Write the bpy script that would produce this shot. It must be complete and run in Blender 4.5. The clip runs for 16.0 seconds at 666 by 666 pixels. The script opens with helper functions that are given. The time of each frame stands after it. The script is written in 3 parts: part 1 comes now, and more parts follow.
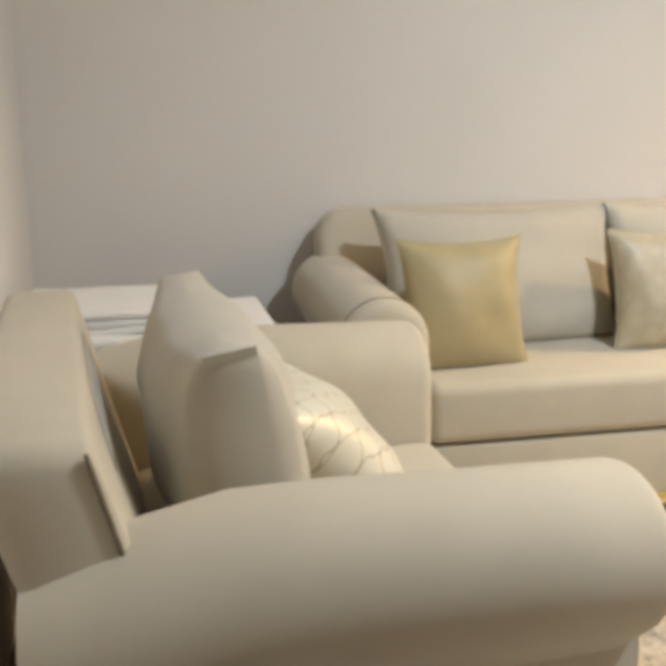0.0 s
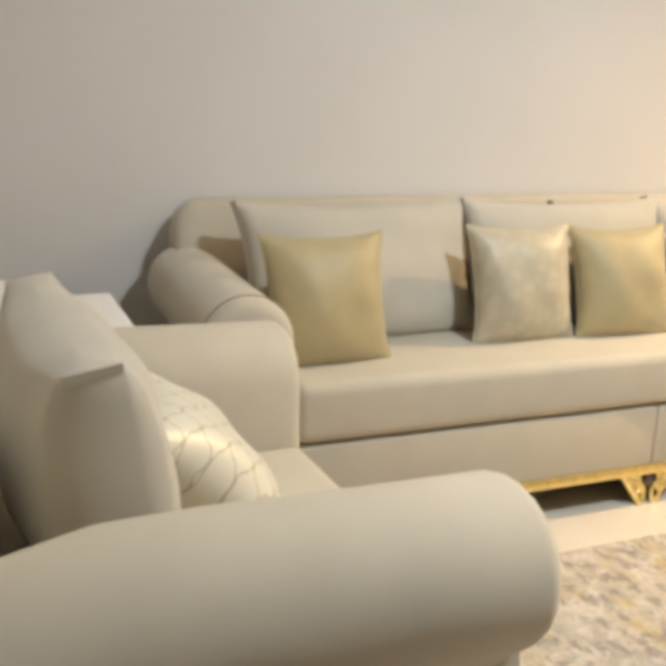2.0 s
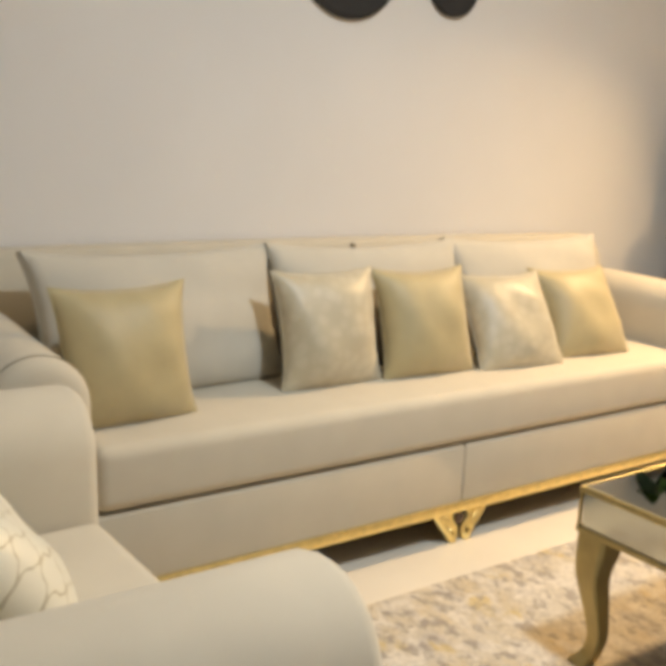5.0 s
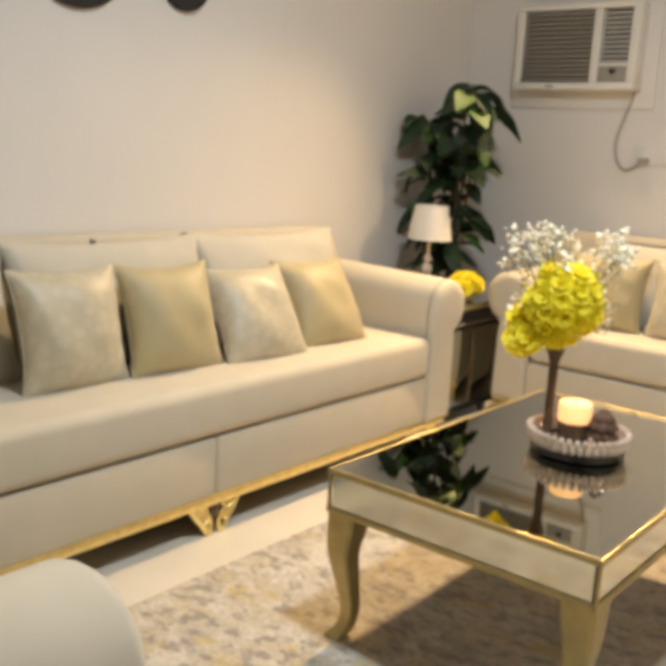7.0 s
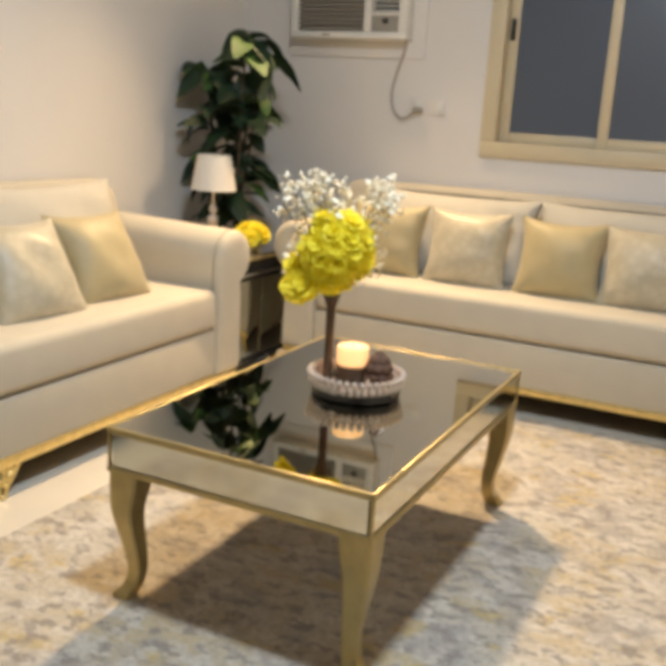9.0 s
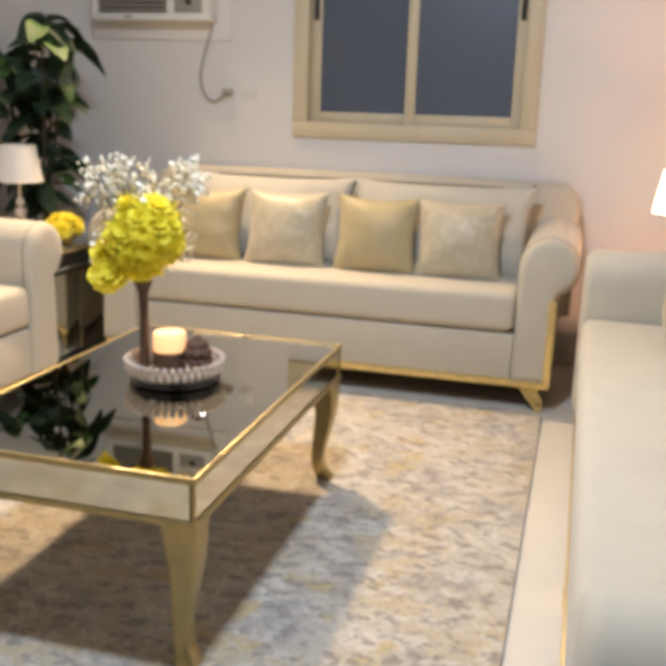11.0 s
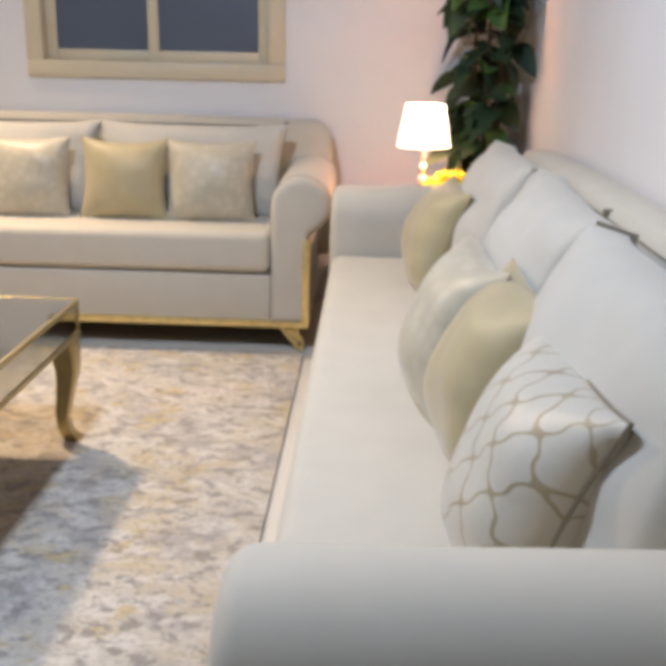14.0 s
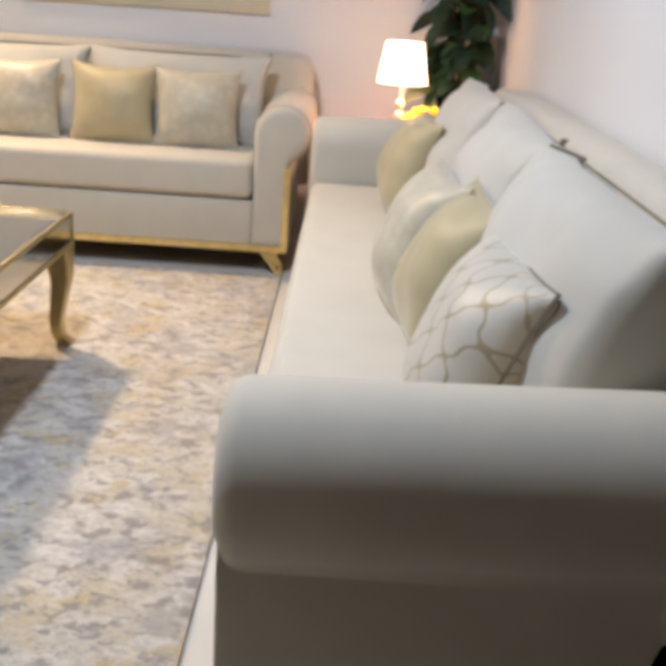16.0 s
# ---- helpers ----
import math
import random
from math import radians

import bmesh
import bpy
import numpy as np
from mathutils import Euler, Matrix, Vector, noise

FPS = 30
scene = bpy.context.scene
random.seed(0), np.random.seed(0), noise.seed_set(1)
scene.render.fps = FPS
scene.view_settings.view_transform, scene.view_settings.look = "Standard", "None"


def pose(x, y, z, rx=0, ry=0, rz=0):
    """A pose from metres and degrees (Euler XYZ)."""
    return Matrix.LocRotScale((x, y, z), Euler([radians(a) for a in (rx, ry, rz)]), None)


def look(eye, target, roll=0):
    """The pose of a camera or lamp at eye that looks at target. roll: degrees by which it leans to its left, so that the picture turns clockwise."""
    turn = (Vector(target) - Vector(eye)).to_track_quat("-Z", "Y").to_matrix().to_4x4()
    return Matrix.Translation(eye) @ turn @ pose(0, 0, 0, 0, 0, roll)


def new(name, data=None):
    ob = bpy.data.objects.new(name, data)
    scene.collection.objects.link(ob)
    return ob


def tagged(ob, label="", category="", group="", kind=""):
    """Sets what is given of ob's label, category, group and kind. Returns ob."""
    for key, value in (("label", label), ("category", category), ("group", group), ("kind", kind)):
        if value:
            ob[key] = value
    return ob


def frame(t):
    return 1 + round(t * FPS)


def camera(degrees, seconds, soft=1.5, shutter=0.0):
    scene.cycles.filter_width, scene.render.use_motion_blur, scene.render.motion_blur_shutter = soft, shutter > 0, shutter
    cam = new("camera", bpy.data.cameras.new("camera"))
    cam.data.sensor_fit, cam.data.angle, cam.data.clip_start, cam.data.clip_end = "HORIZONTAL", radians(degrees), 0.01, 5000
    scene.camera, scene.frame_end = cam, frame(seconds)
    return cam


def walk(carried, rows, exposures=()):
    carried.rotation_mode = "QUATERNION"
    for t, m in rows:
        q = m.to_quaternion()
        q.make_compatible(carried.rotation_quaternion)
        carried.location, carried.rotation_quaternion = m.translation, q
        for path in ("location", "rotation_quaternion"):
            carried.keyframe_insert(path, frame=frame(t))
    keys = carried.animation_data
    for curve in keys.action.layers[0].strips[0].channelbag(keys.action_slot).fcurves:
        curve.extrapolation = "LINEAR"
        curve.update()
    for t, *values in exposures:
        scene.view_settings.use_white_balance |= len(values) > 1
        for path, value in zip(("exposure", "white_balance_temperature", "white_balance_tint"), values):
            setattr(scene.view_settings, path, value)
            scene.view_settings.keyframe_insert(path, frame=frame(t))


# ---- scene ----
cam = camera(40.8, 16.0, soft=6.0)
PATH = [
    (0, (-4.49, -2.078, 1.155), (-4.066, -0.181, 0.684), 0.1),
    (0.5, (-4.519, -2.033, 1.16), (-3.914, -0.187, 0.686), 1.5),
    (1, (-4.543, -2.015, 1.165), (-3.783, -0.226, 0.692), 2.4),
    (1.5, (-4.539, -2.006, 1.166), (-3.71, -0.26, 0.655), 3.2),
    (2, (-4.504, -1.991, 1.176), (-3.76, -0.204, 0.673), 2.1),
    (2.5, (-4.472, -1.973, 1.179), (-3.805, -0.149, 0.699), 2.4),
    (3, (-4.447, -1.965, 1.18), (-3.753, -0.141, 0.744), 2.1),
    (3.5, (-4.44, -1.961, 1.179), (-3.709, -0.154, 0.729), 2.5),
    (4, (-4.446, -1.917, 1.169), (-3.511, -0.201, 0.744), 2.4),
    (4.2, (-4.441, -1.914, 1.191), (-3.467, -0.218, 0.772), 2.4),
    (6.5, (-4.463, -1.909, 1.202), (-3.023, -0.581, 0.798), 3.1),
    (7, (-4.463, -1.921, 1.206), (-2.932, -0.697, 0.809), 3.4),
    (7.5, (-4.453, -1.931, 1.213), (-2.863, -0.786, 0.811), 3.7),
    (8, (-4.428, -1.947, 1.204), (-2.783, -0.889, 0.789), 3.6),
    (8.5, (-4.411, -1.972, 1.2), (-2.701, -1.031, 0.765), 3.3),
    (8.7, (-4.422, -1.972, 1.206), (-2.694, -1.072, 0.754), 3.4),
    (10.8, (-4.389, -2.027, 1.19), (-2.529, -1.487, 0.69), 2.0),
    (11, (-4.389, -2.032, 1.191), (-2.518, -1.524, 0.701), 1.8),
    (11.5, (-4.383, -2.054, 1.195), (-2.489, -1.631, 0.71), 1.8),
    (12, (-4.365, -2.073, 1.19), (-2.456, -1.74, 0.696), 1.6),
    (12.5, (-4.351, -2.108, 1.183), (-2.431, -1.86, 0.681), 1.6),
    (13, (-4.325, -2.14, 1.177), (-2.401, -1.977, 0.654), 1.9),
    (13.5, (-4.28, -2.174, 1.187), (-2.37, -2.061, 0.606), 1.5),
    (14, (-4.282, -2.2, 1.188), (-2.376, -2.13, 0.584), 1.3),
    (14.5, (-4.289, -2.212, 1.182), (-2.383, -2.225, 0.577), 2.5),
    (15, (-4.331, -2.212, 1.176), (-2.434, -2.316, 0.55), 3.0),
    (15.5, (-4.415, -2.198, 1.164), (-2.55, -2.26, 0.443), 3.7),
    (16, (-4.52, -2.195, 1.166), (-2.651, -2.195, 0.454), 3.9),
]
# the phone's exposure and white balance drift: seconds, stops, kelvin, tint
EXPOSURES = [(0, 0.14, 7600, 11), (2.5, 0.12, 7700, 11), (4, 0.05, 7900, 11), (7.5, -0.10, 7600, 11), (8.7, -0.12, 7300, 11), (11.5, -0.08, 6500, 14), (14, -0.15, 6050, 15), (16, -0.08, 6250, 15)]
walk(cam, [(t, look(eye, target, roll)) for t, eye, target, roll in PATH], EXPOSURES)

# ---- light and exposure ----
scene.view_settings.exposure = 0.0
world = bpy.data.worlds.new("world")
world.use_nodes = True
world.node_tree.nodes["Background"].inputs[0].default_value = (0.012, 0.016, 0.025, 1)
world.node_tree.nodes["Background"].inputs[1].default_value = 1.0
scene.world = world


def lamp(name, kind, place, power, colour, size, aim=None, spread=180):
    d = bpy.data.lights.new(name, kind)
    d.energy, d.color = power, colour
    if kind == "AREA":
        d.shape, d.size, d.spread = "DISK", size, radians(spread)
    else:
        d.shadow_soft_size = size
    ob = new(name, d)
    ob.matrix_world = look(place, aim) if aim else pose(*place)
    return ob


# an adjustable warm spot in the corner by the air conditioner, turned into the room, and a cool downlight over the table's near corner
lamp("ceiling_light_warm", "AREA", (-0.42, -0.10, 2.68), 41, (1.0, 0.74, 0.45), 0.20, (-1.95, -0.75, 0), 93)
lamp("ceiling_light_cool", "AREA", (-2.85, -1.36, 2.70), 68, (0.665, 0.81, 1.0), 0.24, (-2.38, -1.38, 0), 180)
lamp("table_lamp_bulb", "POINT", (-0.50, -2.42, 0.89), 24, (1.0, 0.60, 0.40), 0.03)


# ---- materials ----
def mat(name, colour, rough=0.6, metal=0.0, vary=0.0, scale=30.0, bump=0.0, bump_scale=400.0, second=None, sheen=0.0, coat=0.0):
    m = bpy.data.materials.new(name)
    m.use_nodes = True
    nt = m.node_tree
    b = nt.nodes["Principled BSDF"]
    b.inputs["Base Color"].default_value = (*colour, 1)
    b.inputs["Roughness"].default_value = rough
    b.inputs["Metallic"].default_value = metal
    b.inputs["Sheen Weight"].default_value = sheen
    b.inputs["Coat Weight"].default_value = coat
    co = nt.nodes.new("ShaderNodeTexCoord")
    if vary or second:
        n = nt.nodes.new("ShaderNodeTexNoise")
        n.inputs["Scale"].default_value, n.inputs["Detail"].default_value = scale, 6
        nt.links.new(co.outputs["Object"], n.inputs["Vector"])
        r = nt.nodes.new("ShaderNodeValToRGB")
        r.color_ramp.elements[0].position, r.color_ramp.elements[1].position = 0.3, 0.7
        lo = second or tuple(c * (1 - vary) for c in colour)
        hi = colour if second else tuple(min(1, c * (1 + vary)) for c in colour)
        r.color_ramp.elements[0].color, r.color_ramp.elements[1].color = (*lo, 1), (*hi, 1)
        nt.links.new(n.outputs["Fac"], r.inputs["Fac"])
        nt.links.new(r.outputs["Color"], b.inputs["Base Color"])
    if bump:
        n2 = nt.nodes.new("ShaderNodeTexNoise")
        n2.inputs["Scale"].default_value, n2.inputs["Detail"].default_value = bump_scale, 3
        nt.links.new(co.outputs["Object"], n2.inputs["Vector"])
        bp = nt.nodes.new("ShaderNodeBump")
        bp.inputs["Strength"].default_value, bp.inputs["Distance"].default_value = bump, 0.01
        nt.links.new(n2.outputs["Fac"], bp.inputs["Height"])
        nt.links.new(bp.outputs["Normal"], b.inputs["Normal"])
    return m


def emitter(name, colour, strength):
    m = bpy.data.materials.new(name)
    m.use_nodes = True
    b = m.node_tree.nodes["Principled BSDF"]
    b.inputs["Base Color"].default_value = (*colour, 1)
    b.inputs["Emission Color"].default_value = (*colour, 1)
    b.inputs["Emission Strength"].default_value = strength
    return m


WALL = mat("wall_paint", (0.74, 0.71, 0.67), 0.75, vary=0.025, scale=1.7, bump=0.05, bump_scale=160)
# base colour lowered so the unseen ceiling throws back less light
CEIL = mat("dimmed_ceiling", (0.55, 0.53, 0.50), 0.8, vary=0.02, scale=2)
# dark tone for the added, unseen surround that keeps bounced light down
ABSORBER = mat("light_absorber", (0.16, 0.11, 0.07), 0.5, vary=0.15, scale=4)
FLOOR = mat("floor_tile", (0.66, 0.61, 0.52), 0.22, vary=0.05, scale=3)
FABRIC = mat("sofa_fabric", (0.535, 0.480, 0.375), 0.85, vary=0.035, scale=9, bump=0.12, bump_scale=700, sheen=0.25)
PIPING = mat("sofa_piping", (0.22, 0.18, 0.12), 0.8, vary=0.05)
# near-black for dark fittings and for the shade put under the seats
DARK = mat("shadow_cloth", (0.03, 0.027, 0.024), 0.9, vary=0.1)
GOLD = mat("gold_leaf", (0.86, 0.68, 0.30), 0.30, 0.85, vary=0.12, scale=40, bump=0.08, bump_scale=90)
GOLDPAINT = mat("gold_paint", (0.46, 0.365, 0.17), 0.36, 0.68, vary=0.10, scale=22, bump=0.05, bump_scale=120)
PILLOW = mat("plain_pillow", (0.51, 0.475, 0.395), 0.85, vary=0.03, scale=12, bump=0.12, bump_scale=500, sheen=0.25)
SATIN = mat("gold_satin", (0.41, 0.335, 0.18), 0.54, vary=0.05, scale=14, bump=0.10, bump_scale=12, sheen=0.3)
SMOKE = mat("tinted_mirror", (0.52, 0.50, 0.42), 0.025, 1.0)
SILVERMIRROR = mat("antique_mirror", (0.72, 0.70, 0.60), 0.10, 1.0, vary=0.05, scale=10)
BLACKGLASS = mat("black_lacquer", (0.025, 0.022, 0.02), 0.08, vary=0.1)
CHROME = mat("chrome", (0.75, 0.74, 0.72), 0.12, 1.0)
WHITEPLASTIC = mat("white_plastic", (0.74, 0.72, 0.66), 0.45, vary=0.03, scale=8)
GREYPLASTIC = mat("grey_grille", (0.33, 0.30, 0.25), 0.6, vary=0.06, scale=30)
FRAME = mat("cream_aluminium", (0.62, 0.53, 0.36), 0.42, vary=0.03, scale=6)
LEAF = mat("leaf", (0.018, 0.052, 0.014), 0.62, second=(0.008, 0.024, 0.008), scale=9)
LEAFPALE = mat("young_leaf", (0.075, 0.155, 0.025), 0.60, second=(0.035, 0.09, 0.016), scale=11)
BARK = mat("bark", (0.06, 0.04, 0.025), 0.8, vary=0.3, scale=40, bump=0.4, bump_scale=80)
YELLOW = mat("yellow_petal", (0.97, 0.90, 0.11), 0.65, second=(0.95, 0.80, 0.05), scale=25)
nt = YELLOW.node_tree
thin = nt.nodes.new("ShaderNodeBsdfTranslucent")
thin.inputs["Color"].default_value = (0.97, 0.88, 0.10, 1)
both = nt.nodes.new("ShaderNodeMixShader")
both.inputs[0].default_value = 0.38
nt.links.new(nt.nodes["Principled BSDF"].outputs[0], both.inputs[1])
nt.links.new(thin.outputs[0], both.inputs[2])
nt.links.new(both.outputs[0], nt.nodes["Material Output"].inputs[0])
WHITEPETAL = mat("white_petal", (0.82, 0.765, 0.61), 0.7, vary=0.06, scale=40)
BROWN = mat("brown_vase", (0.09, 0.05, 0.03), 0.25, vary=0.15, scale=15)
DRIED = mat("dried_petal", (0.10, 0.05, 0.03), 0.75, vary=0.25, scale=40)
WAX = emitter("lit_wax", (1.0, 0.58, 0.26), 0.8)
CRYSTAL = mat("crystal", (0.78, 0.66, 0.57), 0.08, 0.45, vary=0.15, scale=60)
SHADE_ON = emitter("lit_lampshade", (1.0, 0.64, 0.40), 8.5)
SHADE_OFF = mat("linen_lampshade", (0.80, 0.76, 0.69), 0.8, vary=0.02, scale=50, bump=0.1, bump_scale=300)


def patterned(name, ground, line, rough_a, rough_b, scale):
    """Woven pillow cloth with damask blotches."""
    m = mat(name, ground, rough_a, bump=0.12, bump_scale=14, sheen=0.3)
    nt = m.node_tree
    b = nt.nodes["Principled BSDF"]
    co = nt.nodes.new("ShaderNodeTexCoord")
    v = nt.nodes.new("ShaderNodeTexVoronoi")
    v.inputs["Scale"].default_value = scale
    r = nt.nodes.new("ShaderNodeValToRGB")
    v.inputs["Randomness"].default_value = 1.0
    r.color_ramp.elements[0].position, r.color_ramp.elements[1].position = 0.25, 0.6
    r.color_ramp.elements[0].color, r.color_ramp.elements[1].color = (*ground, 1), (*line, 1)
    wob = nt.nodes.new("ShaderNodeTexNoise")
    wob.inputs["Scale"].default_value, wob.inputs["Detail"].default_value = 26, 1
    warp = nt.nodes.new("ShaderNodeVectorMath")
    warp.operation = "MULTIPLY_ADD"
    warp.inputs[1].default_value = (0.02, 0.02, 0.02)
    nt.links.new(co.outputs["Object"], wob.inputs["Vector"])
    nt.links.new(wob.outputs["Color"], warp.inputs[0])
    nt.links.new(co.outputs["Object"], warp.inputs[2])
    nt.links.new(warp.outputs["Vector"], v.inputs["Vector"])
    nt.links.new(v.outputs["Distance"], r.inputs["Fac"])
    nt.links.new(r.outputs["Color"], b.inputs["Base Color"])
    mr = nt.nodes.new("ShaderNodeMapRange")
    mr.inputs["To Min"].default_value, mr.inputs["To Max"].default_value = rough_a, rough_b
    nt.links.new(r.outputs["Color"], mr.inputs["Value"])
    nt.links.new(mr.outputs["Result"], b.inputs["Roughness"])
    return m


DAMASK = patterned("silver_damask", (0.50, 0.445, 0.325), (0.445, 0.39, 0.275), 0.42, 0.50, 26)


def trellis(name, ground, line, rough_ground, rough_line, wide, tall, thick, metal=0.0):
    """Woven cloth with a trellis of curved cells, wide by tall metres each."""
    m = mat(name, ground, rough_ground, metal, bump=0.16, bump_scale=21, sheen=0.3)
    nt = m.node_tree
    b = nt.nodes["Principled BSDF"]

    def op(kind, a, c=None, e=None):
        q = nt.nodes.new("ShaderNodeMath")
        q.operation = kind
        for k, v in enumerate((a, c, e)):
            if isinstance(v, (int, float)):
                q.inputs[k].default_value = v
            elif v is not None:
                nt.links.new(v, q.inputs[k])
        return q.outputs[0]

    co = nt.nodes.new("ShaderNodeTexCoord")
    wob = nt.nodes.new("ShaderNodeTexNoise")
    wob.inputs["Scale"].default_value, wob.inputs["Detail"].default_value = 18, 1
    nt.links.new(co.outputs["Object"], wob.inputs["Vector"])
    sep = nt.nodes.new("ShaderNodeSeparateXYZ")
    nt.links.new(co.outputs["Object"], sep.inputs[0])
    sway = op("MULTIPLY", op("SUBTRACT", wob.outputs["Fac"], 0.5), 0.022)
    x = op("MULTIPLY", op("ADD", sep.outputs["X"], sway), 2 * math.pi / wide)
    z = op("MULTIPLY", op("ADD", sep.outputs["Z"], sway), 2 * math.pi / tall)
    z = op("MULTIPLY_ADD", op("SINE", op("MULTIPLY", z, 2.0)), 0.42, z)
    away = op("ABSOLUTE", op("ADD", op("COSINE", x), op("COSINE", z)))
    r = nt.nodes.new("ShaderNodeMapRange")
    r.inputs["From Min"].default_value, r.inputs["From Max"].default_value = thick, thick * 1.9
    nt.links.new(away, r.inputs["Value"])
    mx = nt.nodes.new("ShaderNodeMix")
    mx.data_type = "RGBA"
    nt.links.new(r.outputs["Result"], mx.inputs["Factor"])
    mx.inputs[6].default_value, mx.inputs[7].default_value = (*line, 1), (*ground, 1)
    nt.links.new(mx.outputs[2], b.inputs["Base Color"])
    nt.links.new(op("MULTIPLY_ADD", r.outputs["Result"], rough_ground - rough_line, rough_line), b.inputs["Roughness"])
    return m


LATTICE = trellis("lattice_cloth", (0.52, 0.485, 0.395), (0.34, 0.275, 0.165), 0.45, 0.35, 0.082, 0.094, 0.13)
SILVERCELLS = trellis("silver_cell_cloth", (0.72, 0.68, 0.55), (0.48, 0.42, 0.29), 0.46, 0.44, 0.066, 0.056, 0.10, 0.15)


def rug_material():
    m = bpy.data.materials.new("distressed_rug")
    m.use_nodes = True
    nt = m.node_tree
    b = nt.nodes["Principled BSDF"]
    b.inputs["Roughness"].default_value = 0.95
    b.inputs["Sheen Weight"].default_value = 0.3
    co = nt.nodes.new("ShaderNodeTexCoord")
    base = None

    def layer(scale, stretch, lo, hi, colour, amount, seed):
        nonlocal base
        mp = nt.nodes.new("ShaderNodeMapping")
        mp.inputs["Scale"].default_value = stretch
        mp.inputs["Location"].default_value = (seed, seed * 2.3, 0)
        n = nt.nodes.new("ShaderNodeTexNoise")
        n.inputs["Scale"].default_value, n.inputs["Detail"].default_value = scale, 7
        n.inputs["Roughness"].default_value = 0.65
        nt.links.new(co.outputs["Object"], mp.inputs["Vector"])
        nt.links.new(mp.outputs["Vector"], n.inputs["Vector"])
        r = nt.nodes.new("ShaderNodeMapRange")
        r.inputs["From Min"].default_value, r.inputs["From Max"].default_value = lo, hi
        r.inputs["To Max"].default_value = amount
        nt.links.new(n.outputs["Fac"], r.inputs["Value"])
        mx = nt.nodes.new("ShaderNodeMix")
        mx.data_type = "RGBA"
        nt.links.new(r.outputs["Result"], mx.inputs["Factor"])
        if base is None:
            mx.inputs[6].default_value = (0.52, 0.465, 0.375, 1)
        else:
            nt.links.new(base, mx.inputs[6])
        mx.inputs[7].default_value = (*colour, 1)
        base = mx.outputs[2]

    layer(2.3, (1, 1, 1), 0.46, 0.60, (0.49, 0.38, 0.21), 0.75, 1.0)
    layer(3.4, (1.3, 1, 1), 0.49, 0.58, (0.32, 0.30, 0.29), 0.62, 4.0)
    layer(10.0, (1.4, 1, 1), 0.50, 0.57, (0.62, 0.57, 0.49), 0.8, 11.0)
    layer(5.5, (1.6, 1, 1), 0.56, 0.63, (0.49, 0.36, 0.13), 0.75, 15.0)
    layer(17.0, (1.6, 1, 1), 0.53, 0.575, (0.24, 0.205, 0.175), 0.8, 7.0)
    layer(22.0, (1.9, 1, 1), 0.545, 0.60, (0.62, 0.57, 0.50), 0.5, 21.0)
    layer(60.0, (1.7, 1, 1), 0.50, 0.60, (0.22, 0.19, 0.165), 0.42, 3.0)
    nt.links.new(base, b.inputs["Base Color"])
    n = nt.nodes.new("ShaderNodeTexNoise")
    n.inputs["Scale"].default_value = 350
    nt.links.new(co.outputs["Object"], n.inputs["Vector"])
    bp = nt.nodes.new("ShaderNodeBump")
    bp.inputs["Strength"].default_value, bp.inputs["Distance"].default_value = 0.4, 0.01
    nt.links.new(n.outputs["Fac"], bp.inputs["Height"])
    nt.links.new(bp.outputs["Normal"], b.inputs["Normal"])
    return m


RUG = rug_material()


# ---- mesh helpers ----
def mesh_of(name, bm, material, angle=40):
    me = bpy.data.meshes.new(name)
    bmesh.ops.recalc_face_normals(bm, faces=bm.faces)
    for f in bm.faces:
        f.smooth, f.material_index = f.material_index != 1, 0
    bm.to_mesh(me)
    bm.free()
    me.materials.append(material)
    me.set_sharp_from_angle(angle=radians(angle))
    return me


def part(name, bm, material, parent=None, label="", angle=40):
    ob = new(name, mesh_of(name, bm, material, angle))
    ob.parent = parent
    if label:
        tagged(ob, label)
    return ob


def thing(name, m, label, category, group="", kind=""):
    ob = new(name)
    ob.matrix_world = m
    ob.empty_display_size = 0.1
    return tagged(ob, label, category, group, kind)


def box(x0, x1, y0, y1, z0, z1, bevel=0.0, seg=2, bm=None):
    own = bmesh.new()
    bmesh.ops.create_cube(own, size=1)
    for v in own.verts:
        v.co = Vector(((x0 + x1) / 2 + v.co.x * (x1 - x0), (y0 + y1) / 2 + v.co.y * (y1 - y0), (z0 + z1) / 2 + v.co.z * (z1 - z0)))
    if bevel:
        bmesh.ops.bevel(own, geom=own.edges[:], offset=bevel, segments=seg, profile=0.5, affect="EDGES")
    for f in sorted(own.faces, key=lambda f: -f.calc_area())[:6]:
        f.material_index = 1
    if bm is None:
        return own
    return merge(bm, own)


def merge(bm, other):
    me = bpy.data.meshes.new("tmp")
    other.to_mesh(me)
    other.free()
    bm.from_mesh(me)
    bpy.data.meshes.remove(me)
    return bm


def loft(rings, closed=True, caps=True, bm=None):
    bm = bm or bmesh.new()
    rows = [[bm.verts.new(p) for p in ring] for ring in rings]
    n = len(rows[0])
    for a, b in zip(rows, rows[1:]):
        for i in range(n if closed else n - 1):
            j = (i + 1) % n
            bm.faces.new((a[i], a[j], b[j], b[i]))
    if caps:
        bm.faces.new(rows[0][::-1])
        bm.faces.new(rows[-1])
    return bm


def lathe(profile, n=28, bm=None):
    """Turned body from (radius, height) pairs."""
    return loft([[(r * math.cos(2 * math.pi * i / n), r * math.sin(2 * math.pi * i / n), z) for i in range(n)] for r, z in profile], bm=bm)


